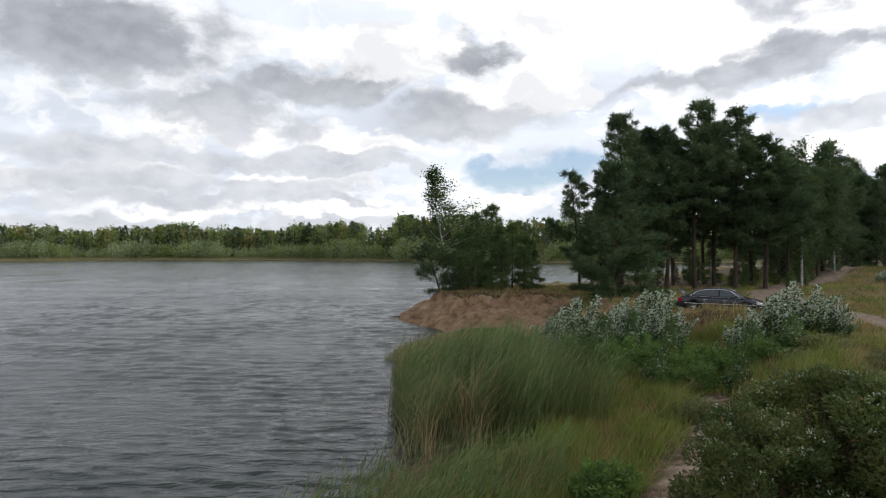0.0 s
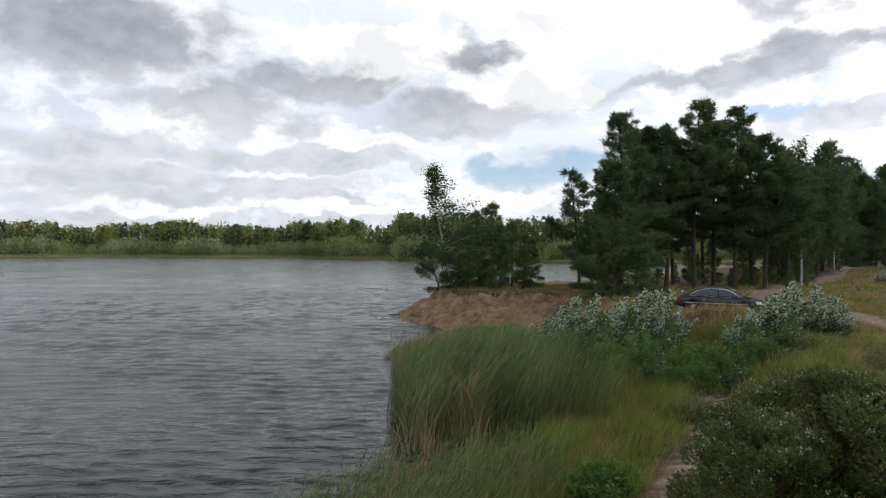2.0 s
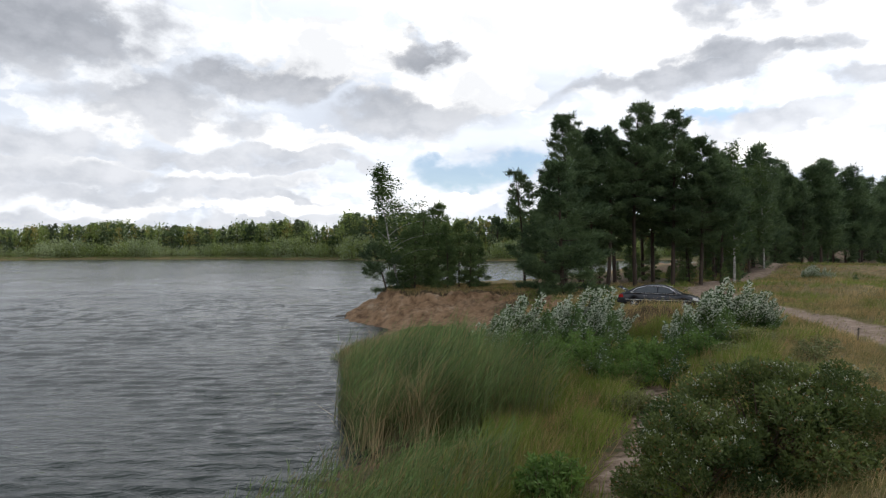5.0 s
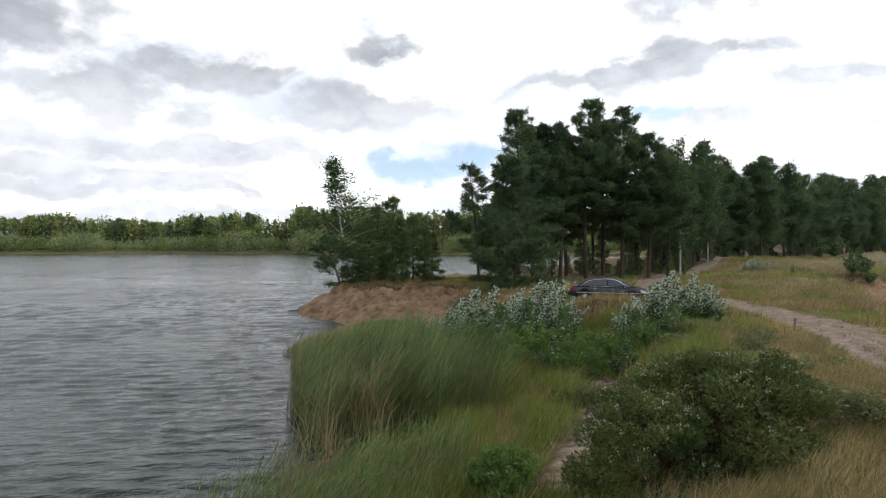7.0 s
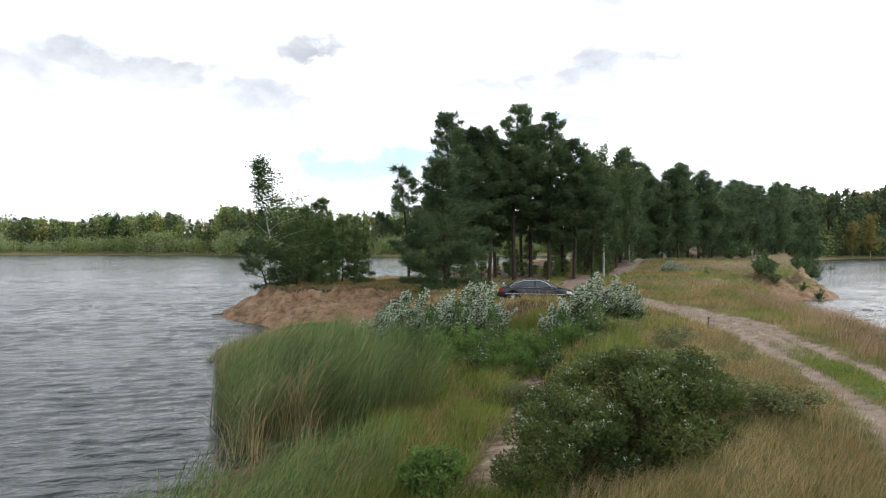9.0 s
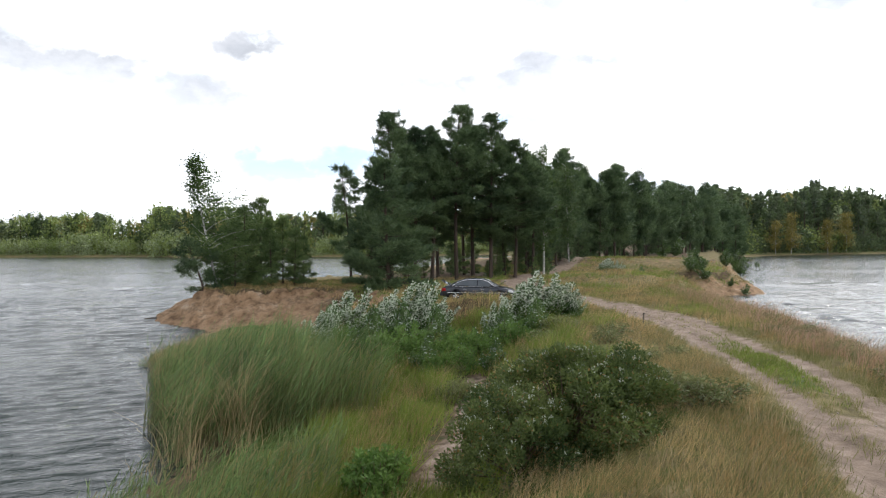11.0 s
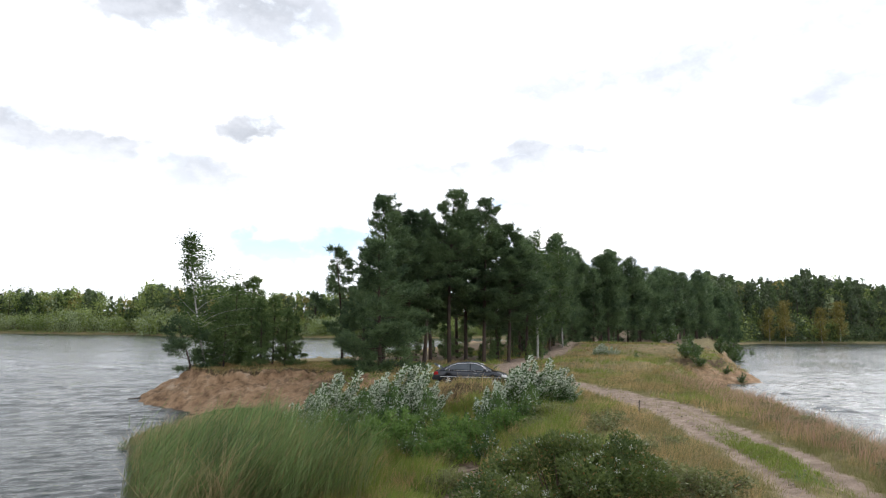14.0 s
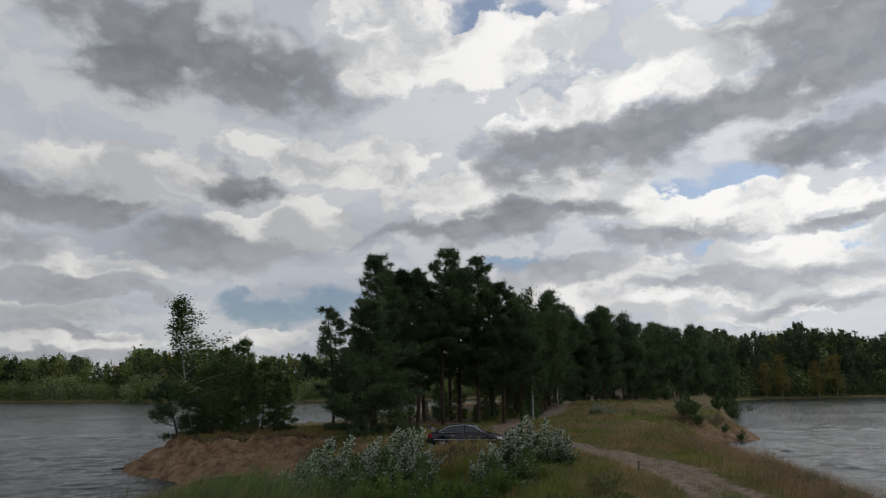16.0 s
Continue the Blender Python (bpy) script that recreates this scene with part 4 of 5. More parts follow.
# ---- shrubs ----
def shrub_meshes(seed, tall, wide, count, leaf, mat, wind=0.3, hollow=0.5, droop=0.0, gather=0.13, n=34, bloom=0, upper=None, spread=1.0, uneven=(0.78, 1.1)):
    """A many-stemmed shrub: arching stems and leaves gathered along them towards an uneven outer surface."""
    rng = np.random.default_rng(seed)
    stems, cs, ds = [], [], []
    per = count // n
    for k in range(n):
        a_ = rng.uniform(0, 6.28)
        reach = wide * math.sqrt(rng.random()) * rng.uniform(0.8, 1.08) * spread
        top = tall * math.sqrt(max(0.08, 1 - (reach / (wide * 1.1)) ** 2)) * rng.uniform(*uneven)
        u = np.linspace(0, 1, 6)
        path = np.stack([math.cos(a_) * reach * u ** 0.8 + wind * u ** 2 * top * 0.35, math.sin(a_) * reach * u ** 0.8, top * (u - droop * u ** 3) - 0.1 * (1 - u)], 1)
        stems.append(tube(path, 0.022 * (1 - 0.85 * u) * (tall / 2.5) + 0.003, 4))
        w_ = rng.random(per) ** hollow
        w_ = 0.12 + 0.92 * w_
        base = np.stack([np.interp(w_, u, path[:, c]) for c in range(3)], 1)
        s_ = gather * wide * (1.2 - 0.85 * w_)[:, None]
        off = rng.normal(size=(per, 3)) * s_ * [1, 1, 0.8]
        cs.append(base + off)
        ds.append(off / s_ * 0.5 + rng.normal(size=(per, 3)) * 0.5 + [0.5 * wind * 2, 0, 0.35])
    c, d = np.concatenate(cs), np.concatenate(ds)
    c[:, 2] = np.maximum(c[:, 2], 0.02)
    v, f = leaves(c, d, rng.uniform(0.7, 1.3, len(c)) * leaf, rng.uniform(0.4, 0.65, len(c)) * leaf, rng)
    sv, sf = merge(stems)
    pick = ((c[:, 2] + rng.normal(scale=0.12 * tall, size=len(c)) > 0.5 * tall) if upper else np.zeros(len(c))).astype(int)
    made = [mesh_of("stem", sv, sf, TWIG), mesh_of("foliage", v, f, [mat, upper or mat], pick)]
    if bloom:
        outer = c[rng.permutation(np.where(c[:, 2] > tall * 0.62)[0])[:bloom]]
        pts = np.repeat(outer + [0, 0, 0.05], 5, axis=0) + rng.normal(size=(len(outer) * 5, 3)) * 0.022
        fv, ff = leaves(pts, rng.normal(size=pts.shape) + [0, 0, 0.6], 0.04, 0.03, rng)
        made.append(mesh_of("flower", fv, ff, PALE_FLOWER))
    return made


def shrub(name, meshes, at, label, category, group="", turn=0.0, size=1.0):
    ob = thing(name, label, category, group, (at[0], at[1], z_at(*at) - 0.05), turn)
    part("stem", meshes[0], ob)
    part("foliage", meshes[1], ob)
    if len(meshes) > 2:
        tagged(part("flower", meshes[2], ob, "clusters of pale flower heads"), kind="stuff")
    ob.scale = (size, size, size)
    return ob


# upper leaves are whiter: silver undersides, plus sunlit tops put into the colour
poplar = [shrub_meshes(81 + k, 2.05, 1.5, 9600, 0.13, POPLAR_GREEN, 0.8, 0.66, gather=0.058, n=34, upper=POPLAR_LEAF, uneven=(0.5, 1.3), spread=0.92) for k in range(3)]
for k, az, r, size in ((2, 9.8, 29.2, 0.7), (1, 14.2, 30.5, 0.85), (0, 17.6, 30.8, 0.9), (0, 8.8, 30, 0.8), (1, 10.4, 30.5, 1.05), (2, 12.0, 31, 1.05), (0, 13.4, 31.5, 0.7), (1, 15.0, 32, 1.0), (0, 16.6, 32, 1.2), (2, 18.2, 32, 1.1), (1, 19.7, 31.5, 0.8), (2, 25.2, 28.5, 0.75), (0, 26.6, 29, 0.92),
                       (1, 28.0, 29.3, 0.98), (2, 29.4, 29.6, 0.85), (0, 30.9, 29.8, 0.72), (1, 32.2, 30, 0.5)):
    shrub("silver_poplar_bush", poplar[k], polar(az, r), "silver poplar bush with white leaf undersides turned by wind", "bush", "silver poplar bushes", (az * 3.1) % 20 - 10, size)
green = [shrub_meshes(91 + k, 1.6, 1.2, 2600, 0.13, GREEN_LEAF, 0.2, 0.5) for k in range(2)]
green.append(shrub_meshes(93, 2.1, 1.0, 3000, 0.125, POPLAR_GREEN, 0.5, 0.6, gather=0.1, n=20, uneven=(0.5, 1.2)))
for k, az, r, size in ((0, 11.8, 28.3, 0.8), (2, 13.6, 28, 0.95), (1, 14.6, 26.5, 0.75), (2, 16.2, 28.5, 1.0), (0, 17.8, 26, 0.95), (2, 19.3, 27.5, 0.95), (1, 20.6, 25.2, 0.7), (0, 21.6, 26.5, 0.8), (2, 23.0, 26, 0.6), (1, 24.2, 25, 0.75), (2, 25.6, 26.3, 0.8),
                       (0, 27.0, 25.5, 0.75), (2, 28.6, 26.6, 0.75), (0, 15.8, 24.4, 0.6), (2, 18.6, 24, 0.6), (1, 20.2, 23, 0.6), (0, 22.4, 23.4, 0.65), (2, 25.0, 23, 0.55), (1, 12.6, 25.5, 0.5)):
    shrub("green_shrub", green[k], polar(az, r), "low bright green shrub below the poplars", "bush", "green shrubs", az * 50 if k < 2 else 0, size)
shrub("green_shrub", shrub_meshes(95, 1.1, 0.75, 2400, 0.11, GREEN_LEAF, 0.1), polar(14.6, 12.5), "small leafy green shrub beside the sandy path", "bush")
for k, az, r, size in ((1, 42.2, 80, 1.2), (0, 42.9, 82, 1.35), (1, 43.3, 79, 0.9), (0, 46.4, 78, 0.6), (1, 45.3, 79, 0.5), (0, 44.9, 125, 1.6), (1, 46.0, 135, 1.8), (0, 45.6, 160, 2.0), (1, 47.2, 170, 1.6), (0, 38.4, 66, 0.55), (1, 40.0, 118, 1.5), (0, 41.0, 122, 1.7)):
    shrub("green_shrub", green[2], polar(az, r), "leafy shrub on the sandy spit", "bush", "shrubs on the spit", az * 70, size).scale.z *= 0.85
for k, az, r, size in ((0, 35.0, 60, 0.55), (2, 35.8, 61, 0.5), (1, 36.4, 60, 0.4)):
    shrub("silver_poplar_bush", poplar[k], polar(az, r), "young silver poplar sprouting from the grassy hummock", "bush", "silver poplar bushes", 0, size)
herb = [shrub_meshes(101 + k, 0.75, 0.8, 800, 0.09, HERB_LEAF, 0.2, 0.5, 0, 0.16, 30) for k in range(2)]
rng = np.random.default_rng(12)
for k in range(34):
    az, r = rng.uniform(27, 46), rng.uniform(14.5, 27)
    x, y = polar(az, r)
    d_track = float(near_line(np.array([x]), np.array([y]), TRACK)[0][0])
    if d_track < 2.2:
        continue
    shrub("herb_clump", herb[k % 2], (x, y), "olive green herb clump in the grass", "herb", "herb clumps on the ridge", k * 77, rng.uniform(0.6, 1.25)).scale.z *= 0.65
for k in range(12):
    u = k / 11
    shrub("herb_clump", herb[k % 2], (16.2 + 7.5 * u + 0.5 * math.sin(k * 4), 9.8 + 11.5 * u), "dark green herb clump by the lake edge", "herb", "herb clumps on the ridge", k * 50, 0.6 + 0.35 * math.sin(k * 2.1) ** 2).scale.z *= 0.6
for k in range(20):
    az, r = rng.uniform(8, 23), rng.uniform(19, 28)
    shrub("herb_clump", herb[k % 2], polar(az, r), "leafy herb clump in the damp hollow", "herb", "herb clumps in the hollow", k * 77, rng.uniform(0.55, 1.0))
def mound_meshes(seed, tall, wide, count, leaf, mat, bloom):
    """A dense rounded shrub: stems inside, and leaves over an uneven, lobed surface."""
    rng = np.random.default_rng(seed)
    n_l = 46
    a_, e_ = rng.uniform(0, 6.28, n_l), np.arcsin(rng.uniform(0.02, 1.0, n_l))
    reach = rng.uniform(0.66, 0.98, n_l)
    lobe = np.stack([np.cos(a_) * np.cos(e_) * wide, np.sin(a_) * np.cos(e_) * wide, np.sin(e_) * tall], 1) * reach[:, None]
    stems = []
    u = np.linspace(0, 1, 5)
    for p in lobe:
        stems.append(tube(np.stack([p[0] * u, p[1] * u, p[2] * u ** 0.8 - 0.1 * (1 - u)], 1), 0.02 * (1 - 0.8 * u) + 0.003, 4))
    own = rng.integers(0, n_l, count)
    ball = rng.normal(size=(count, 3))
    ball /= np.linalg.norm(ball, axis=1, keepdims=True)
    size = rng.uniform(0.17, 0.34, n_l)[own][:, None] * wide * 0.8
    c = lobe[own] + ball * size * (rng.random((count, 1)) ** 0.35) * [1, 1, 0.8]
    c[:, 2] = np.maximum(c[:, 2], 0.02)
    outward = lobe[own] / np.linalg.norm(lobe[own], axis=1, keepdims=True)
    d = ball * 0.7 + outward * 0.5 + rng.normal(size=(count, 3)) * 0.5 + [0.2, 0, 0.1]
    v, f = leaves(c, d, rng.uniform(0.7, 1.3, count) * leaf, rng.uniform(0.45, 0.7, count) * leaf, rng)
    made = [mesh_of("stem", *merge(stems), TWIG), mesh_of("foliage", v, f, mat)]
    high = np.where((ball[:, 2] > 0.45) & (c[:, 2] > tall * 0.45))[0]
    outer = c[rng.permutation(high)[:bloom]]
    pts = np.repeat(outer + [0, 0, 0.05], 6, axis=0) + rng.normal(size=(len(outer) * 6, 3)) * 0.026
    made.append(mesh_of("flower", *leaves(pts, rng.normal(size=pts.shape) + [0, 0, 0.6], 0.045, 0.034, rng), PALE_FLOWER))
    return made


dog = [mound_meshes(96 + k, 1.95, 2.0, 24000, 0.078, DOGWOOD_LEAF, 110) for k in range(2)]
for k, az, r, size, turn in ((0, 27.3, 11.9, 0.8, 20), (1, 31.8, 13.0, 1.0, 140), (0, 36.2, 13.9, 0.82, 250)):
    shrub("dogwood_bush", dog[k], polar(az, r), "dense dark dogwood bush with pale flower heads", "bush", "dogwood bushes", turn, size)


# ---- car ----
CAR_PAINT = material("car_paint", (0.012, 0.014, 0.02), (0.02, 0.023, 0.032), 0.25, 3, gloss=0.6)
CHROME = material("chrome", (0.7, 0.7, 0.7), (0.8, 0.8, 0.8), 0.18, 5)
CHROME.node_tree.nodes["Principled BSDF"].inputs["Metallic"].default_value = 1.0
CAR_GLASS = material("car_glass", (0.07, 0.08, 0.085), (0.11, 0.12, 0.13), 0.05, 3, gloss=0.8)
RUBBER = material("rubber", (0.015, 0.015, 0.015), (0.03, 0.03, 0.03), 0.85, 8)
LAMP_GLASS = material("lamp_glass", (0.55, 0.56, 0.58), (0.75, 0.76, 0.78), 0.1, 6)
RED_LAMP = material("red_lamp", (0.25, 0.01, 0.01), (0.35, 0.02, 0.02), 0.15, 6)
PLATE = material("plate", (0.6, 0.6, 0.58), (0.7, 0.7, 0.68), 0.5, 6)


def car_profile(x):
    """Half width and heights of a saloon's lower body at x metres from its middle (nose at +2.35)."""
    q = abs(x) / 2.35
    half_w = 0.91 * (1 - 0.16 * q ** 4)
    belt = np.interp(x, [-2.35, -2.2, -1.5, -0.6, 0.9, 1.6, 2.15, 2.35], [0.72, 0.93, 0.97, 0.96, 0.93, 0.88, 0.74, 0.58])
    low = np.interp(x, [-2.35, -2.1, -1.7, 1.7, 2.1, 2.35], [0.42, 0.28, 0.22, 0.2, 0.24, 0.36])
    return half_w, belt, low


def quad_ribbon(name, a, b, thick, mat, parent, label=""):
    """A thin bar between two points lists on a car's side."""
    pts = np.asarray(a, float)
    v, f = tube(pts, np.full(len(pts), thick), 5)
    return part(name, mesh_of(name, v, f, mat, smooth=True), parent, label)


def solid(name, outline, y0, y1, mat, parent, label="", bevel=0.02):
    """An outline in the x-z plane, given thickness from y0 to y1, with rounded edges."""
    bm = bmesh.new()
    vs = [bm.verts.new((x, y0, z)) for x, z in outline]
    fc = bm.faces.new(vs)
    ex = bmesh.ops.extrude_face_region(bm, geom=[fc])
    bmesh.ops.translate(bm, verts=[g for g in ex["geom"] if isinstance(g, bmesh.types.BMVert)], vec=(0, y1 - y0, 0))
    bmesh.ops.recalc_face_normals(bm, faces=bm.faces)
    if bevel:
        bmesh.ops.bevel(bm, geom=list(bm.edges), offset=bevel, segments=2, profile=0.6, affect="EDGES")
    me = bpy.data.meshes.new(name)
    bm.to_mesh(me)
    bm.free()
    me.materials.append(mat)
    return part(name, me, parent, label)


def build_car(at, turn):
    car = thing("car", "dark blue saloon car parked on the sandy ground behind bushes", "car", "", (at[0], at[1], z_at(*at)), turn)
    xs = np.linspace(-2.35, 2.35, 48)
    ring = []
    for x in xs:
        w, belt, low = car_profile(x)
        crown = belt + 0.05 * (1 - (abs(x) / 2.35) ** 2)
        arch = min(abs(x - 1.42), abs(x + 1.38))
        side_low = low if arch > 0.37 else max(low, 0.31 + math.sqrt(max(0, 0.37 ** 2 - arch ** 2)))
        half_ring = [(0, crown), (w * 0.6, crown - 0.01), (w * 0.9, belt), (w * 0.985, belt - 0.08), (w, 0.62 if belt > 0.66 else belt - 0.1), (w * 0.985, max(0.45, side_low)), (w * 0.95, side_low), (w * 0.6, low + 0.02), (0, low)]
        ring.append([(x, -yy, zz) for yy, zz in half_ring] + [(x, yy, zz) for yy, zz in half_ring[-2:0:-1]])
    v = np.array(ring)
    n, m = v.shape[:2]
    i = np.arange(n - 1)[:, None] * m + np.arange(m)[None]
    j = np.arange(n - 1)[:, None] * m + (np.arange(m)[None] + 1) % m
    f = np.stack([i, j, j + m, i + m], -1).reshape(-1, 4)
    caps = [[e_ * m + k, e_ * m + k + 1, e_ * m + m - k - 2 + 1, e_ * m + (m - k) % m] for e_ in (0, n - 1) for k in range(m // 2)]
    body = part("body", mesh_of("body", v.reshape(-1, 3), np.concatenate([f, np.array(caps)]), CAR_PAINT, smooth=True), car)
    # cabin: glass house with painted roof
    st = [(-1.95, 0.97, 0.78), (-1.35, 1.27, 0.70), (-0.85, 1.41, 0.64), (-0.2, 1.46, 0.62), (0.35, 1.42, 0.63), (0.75, 1.27, 0.68), (1.32, 0.93, 0.80)]
    rows = []
    for x, z, w in st:
        base = car_profile(x)[1] - 0.02
        h = max(z - base, 0.01)
        rows.append([(x, -0.86, base), (x, -(0.86 + w) / 2, base + h * 0.55), (x, -w, base + h * 0.92), (x, -w * 0.6, base + h), (x, 0, base + h * 1.02), (x, w * 0.6, base + h), (x, w, base + h * 0.92), (x, (0.86 + w) / 2, base + h * 0.55), (x, 0.86, base)])
    v = np.array(rows)
    n, m = v.shape[:2]
    i = np.arange(n - 1)[:, None] * m + np.arange(m - 1)[None]
    f = np.stack([i, i + 1, i + m + 1, i + m], -1).reshape(-1, 4)
    part("cabin", mesh_of("cabin", v.reshape(-1, 3), f, CAR_PAINT, smooth=True), car)
    for s_ in (-1, 1):
        for name, out in (("front_window", [(0.02, 0.99), (0.98, 0.97), (0.62, 1.26), (0.3, 1.35), (0.02, 1.37)]), ("rear_window", [(-1.5, 1.02), (-0.05, 0.99), (-0.05, 1.37), (-0.75, 1.34), (-1.15, 1.23)])):
            w = solid(name, out, -0.006, 0.006, CAR_GLASS, car, "dark side window", 0)
            w.matrix_basis = Matrix.Translation((0, s_ * 0.792, 0)) @ Matrix.Translation((0, 0, 1.18)) @ pose(0, 0, 0, s_ * 27 * 1.0) @ Matrix.Translation((0, 0, -1.18))
        loop = [(-1.6, 0.868, 1.0), (-1.2, 0.74, 1.25), (-0.75, 0.68, 1.37), (-0.05, 0.665, 1.405), (0.35, 0.68, 1.375), (0.68, 0.72, 1.27), (1.08, 0.87, 0.97)]
        quad_ribbon("window_trim", [(x, s_ * (y + 0.012), z) for x, y, z in loop], None, 0.02, CHROME, car, "chrome window surround")
        quad_ribbon("belt_trim", [(x, s_ * 0.885, car_profile(x)[1] + 0.005) for x in np.linspace(-1.6, 1.1, 9)], None, 0.012, CHROME, car, "chrome belt strip")
        quad_ribbon("door_moulding", [(x, s_ * (car_profile(x)[0] + 0.005), 0.56) for x in np.linspace(-1.9, 1.9, 9)], None, 0.024, CHROME, car, "bright side moulding")
        for x in (-0.85, 0.2):
            quad_ribbon("door_handle", [(x, s_ * 0.915, 0.80), (x + 0.2, s_ * 0.915, 0.80)], None, 0.014, CHROME, car, "chrome door handle")
        mir = solid("mirror", [(0.82, 0.96), (1.0, 0.95), (1.0, 1.06), (0.84, 1.09)], s_ * 0.88, s_ * 1.04, CAR_PAINT, car)
        solid("headlight", [(1.92, 0.62), (2.26, 0.56), (2.22, 0.68), (1.95, 0.77)], s_ * 0.62, s_ * 0.86, LAMP_GLASS, car, "clear headlight")
        solid("tail_light", [(-2.3, 0.66), (-2.02, 0.68), (-2.05, 0.86), (-2.26, 0.86)], s_ * 0.6, s_ * 0.88, RED_LAMP, car, "red tail light")
        for x in (1.42, -1.38):
            wheel = new("wheel")
            wheel.parent = car
            wheel.matrix_basis = pose(x, s_ * 0.80, 0.32)
            prof = [(-0.1, 0.2), (-0.1, 0.29), (-0.07, 0.32), (0.07, 0.32), (0.1, 0.29), (0.1, 0.2)]
            a_ = np.linspace(0, 2 * np.pi, 28, endpoint=False)
            v = np.array([[(q * np.cos(t), o, q * np.sin(t)) for o, q in prof] for t in a_])
            n, m = v.shape[:2]
            i = np.arange(n)[:, None] * m + np.arange(m - 1)[None]
            j = ((np.arange(n)[:, None] + 1) % n) * m + np.arange(m - 1)[None]
            part("tyre", mesh_of("tyre", v.reshape(-1, 3), np.stack([i, i + 1, j + 1, j], -1).reshape(-1, 4), RUBBER, smooth=True), wheel)
            spokes = [tube([(0, s_ * 0.07, 0), (0.2 * math.cos(t), s_ * 0.085, 0.2 * math.sin(t))], [0.03, 0.022], 5) for t in np.linspace(0, 6.28, 8)[:-1]]
            spokes.append(tube([(0.205 * math.cos(t), s_ * 0.085, 0.205 * math.sin(t)) for t in np.linspace(0, 6.283, 25)], np.full(25, 0.014), 5))
            sv, sf = merge(spokes)
            part("rim", mesh_of("rim", sv, sf, CHROME), wheel, "silver alloy rim")
    wind = solid("windscreen", [(-0.62, 0), (0.62, 0), (0.53, 0.56), (-0.53, 0.56)], -0.006, 0.006, CAR_GLASS, car, "dark windscreen", 0)
    wind.matrix_basis = Matrix.Translation((1.27, 0, 0.975)) @ pose(0, 0, 0, 0, 0, 90) @ pose(0, 0, 0, 58)
    back = solid("rear_screen", [(-0.6, 0), (0.6, 0), (0.52, 0.6), (-0.52, 0.6)], -0.006, 0.006, CAR_GLASS, car, "dark rear screen", 0)
    back.matrix_basis = Matrix.Translation((-1.86, 0, 1.025)) @ pose(0, 0, 0, 0, 0, 90) @ pose(0, 0, 0, -61)
    solid("grille", [(2.29, 0.5), (2.37, 0.48), (2.34, 0.62), (2.26, 0.63)], -0.4, 0.4, CHROME, car, "chrome grille", 0.01)
    solid("bumper", [(2.2, 0.32), (2.42, 0.34), (2.42, 0.47), (2.25, 0.48)], -0.78, 0.78, CAR_PAINT, car)
    solid("bumper", [(-2.2, 0.34), (-2.42, 0.36), (-2.42, 0.55), (-2.25, 0.56)], -0.78, 0.78, CAR_PAINT, car)
    solid("number_plate", [(2.425, 0.37), (2.44, 0.37), (2.44, 0.47), (2.425, 0.47)], -0.26, 0.26, PLATE, car, "blank pale plate", 0)
    return car


build_car(polar(23.9, 40.6), -29)


# ---- reeds and grass ----
def scatter(n, x0, x1, y0, y1, keep, rng):
    x, y = rng.uniform(x0, x1, n), rng.uniform(y0, y1, n)
    k = keep(x, y, rng.random(n))
    return x[k], y[k]


def tufts(name, x, y, tall, width, mat, rng, label, category, wind=0.35, per=1, loose=0.1, lift=0.0, fine=False):
    n = len(x)
    b0 = np.stack([x, y, height(x, y) - 0.03 + lift], 1)
    b0 = np.repeat(b0, per, axis=0) + rng.normal(size=(n * per, 3)) * [loose, loose, 0]
    h = np.repeat(np.broadcast_to(tall, n), per) * rng.uniform(0.55, 1.15, n * per)
    lean = np.stack([wind + rng.normal(scale=0.38, size=n * per), 0.1 * wind + rng.normal(scale=0.38, size=n * per)], 1)
    tip = b0 + np.concatenate([lean * h[:, None], h[:, None]], 1)
    if fine:
        v, f = needles(b0, tip - b0, np.linalg.norm(tip - b0, axis=1), np.broadcast_to(width, n * per) * 1.25, rng)
    else:
        v, f = blades(b0, tip, width, rng)
    return tagged(part(name, mesh_of(name, v, f, mat)), label, category, kind="stuff")


rng = np.random.default_rng(5)


def reed_keep(x, y, u):
    shore = -signed(x, y, LEFT_LAKE)
    edge = signed(x, y, PLATEAU)
    patch = ripple(x, y, 4, 21)
    return (shore > -0.7 - 0.5 * patch) & (shore < 4.8 + 0.8 * patch) & (edge < -3) & (y < 38.5) & (ripple(x, y, 1.6, 23) > -0.75 - 0.5 * u) & (u < np.clip((44 - y) / 12, 0.2, 1))


def reed_tall(x, y):
    return np.clip(2.05 - np.maximum(y - 24, 0) * 0.13, 0.22, 2.05) * (0.5 + 0.5 * step(y, 16.5, 18.2)) * (1 + 0.26 * ripple(x, y, 2.2, 22))


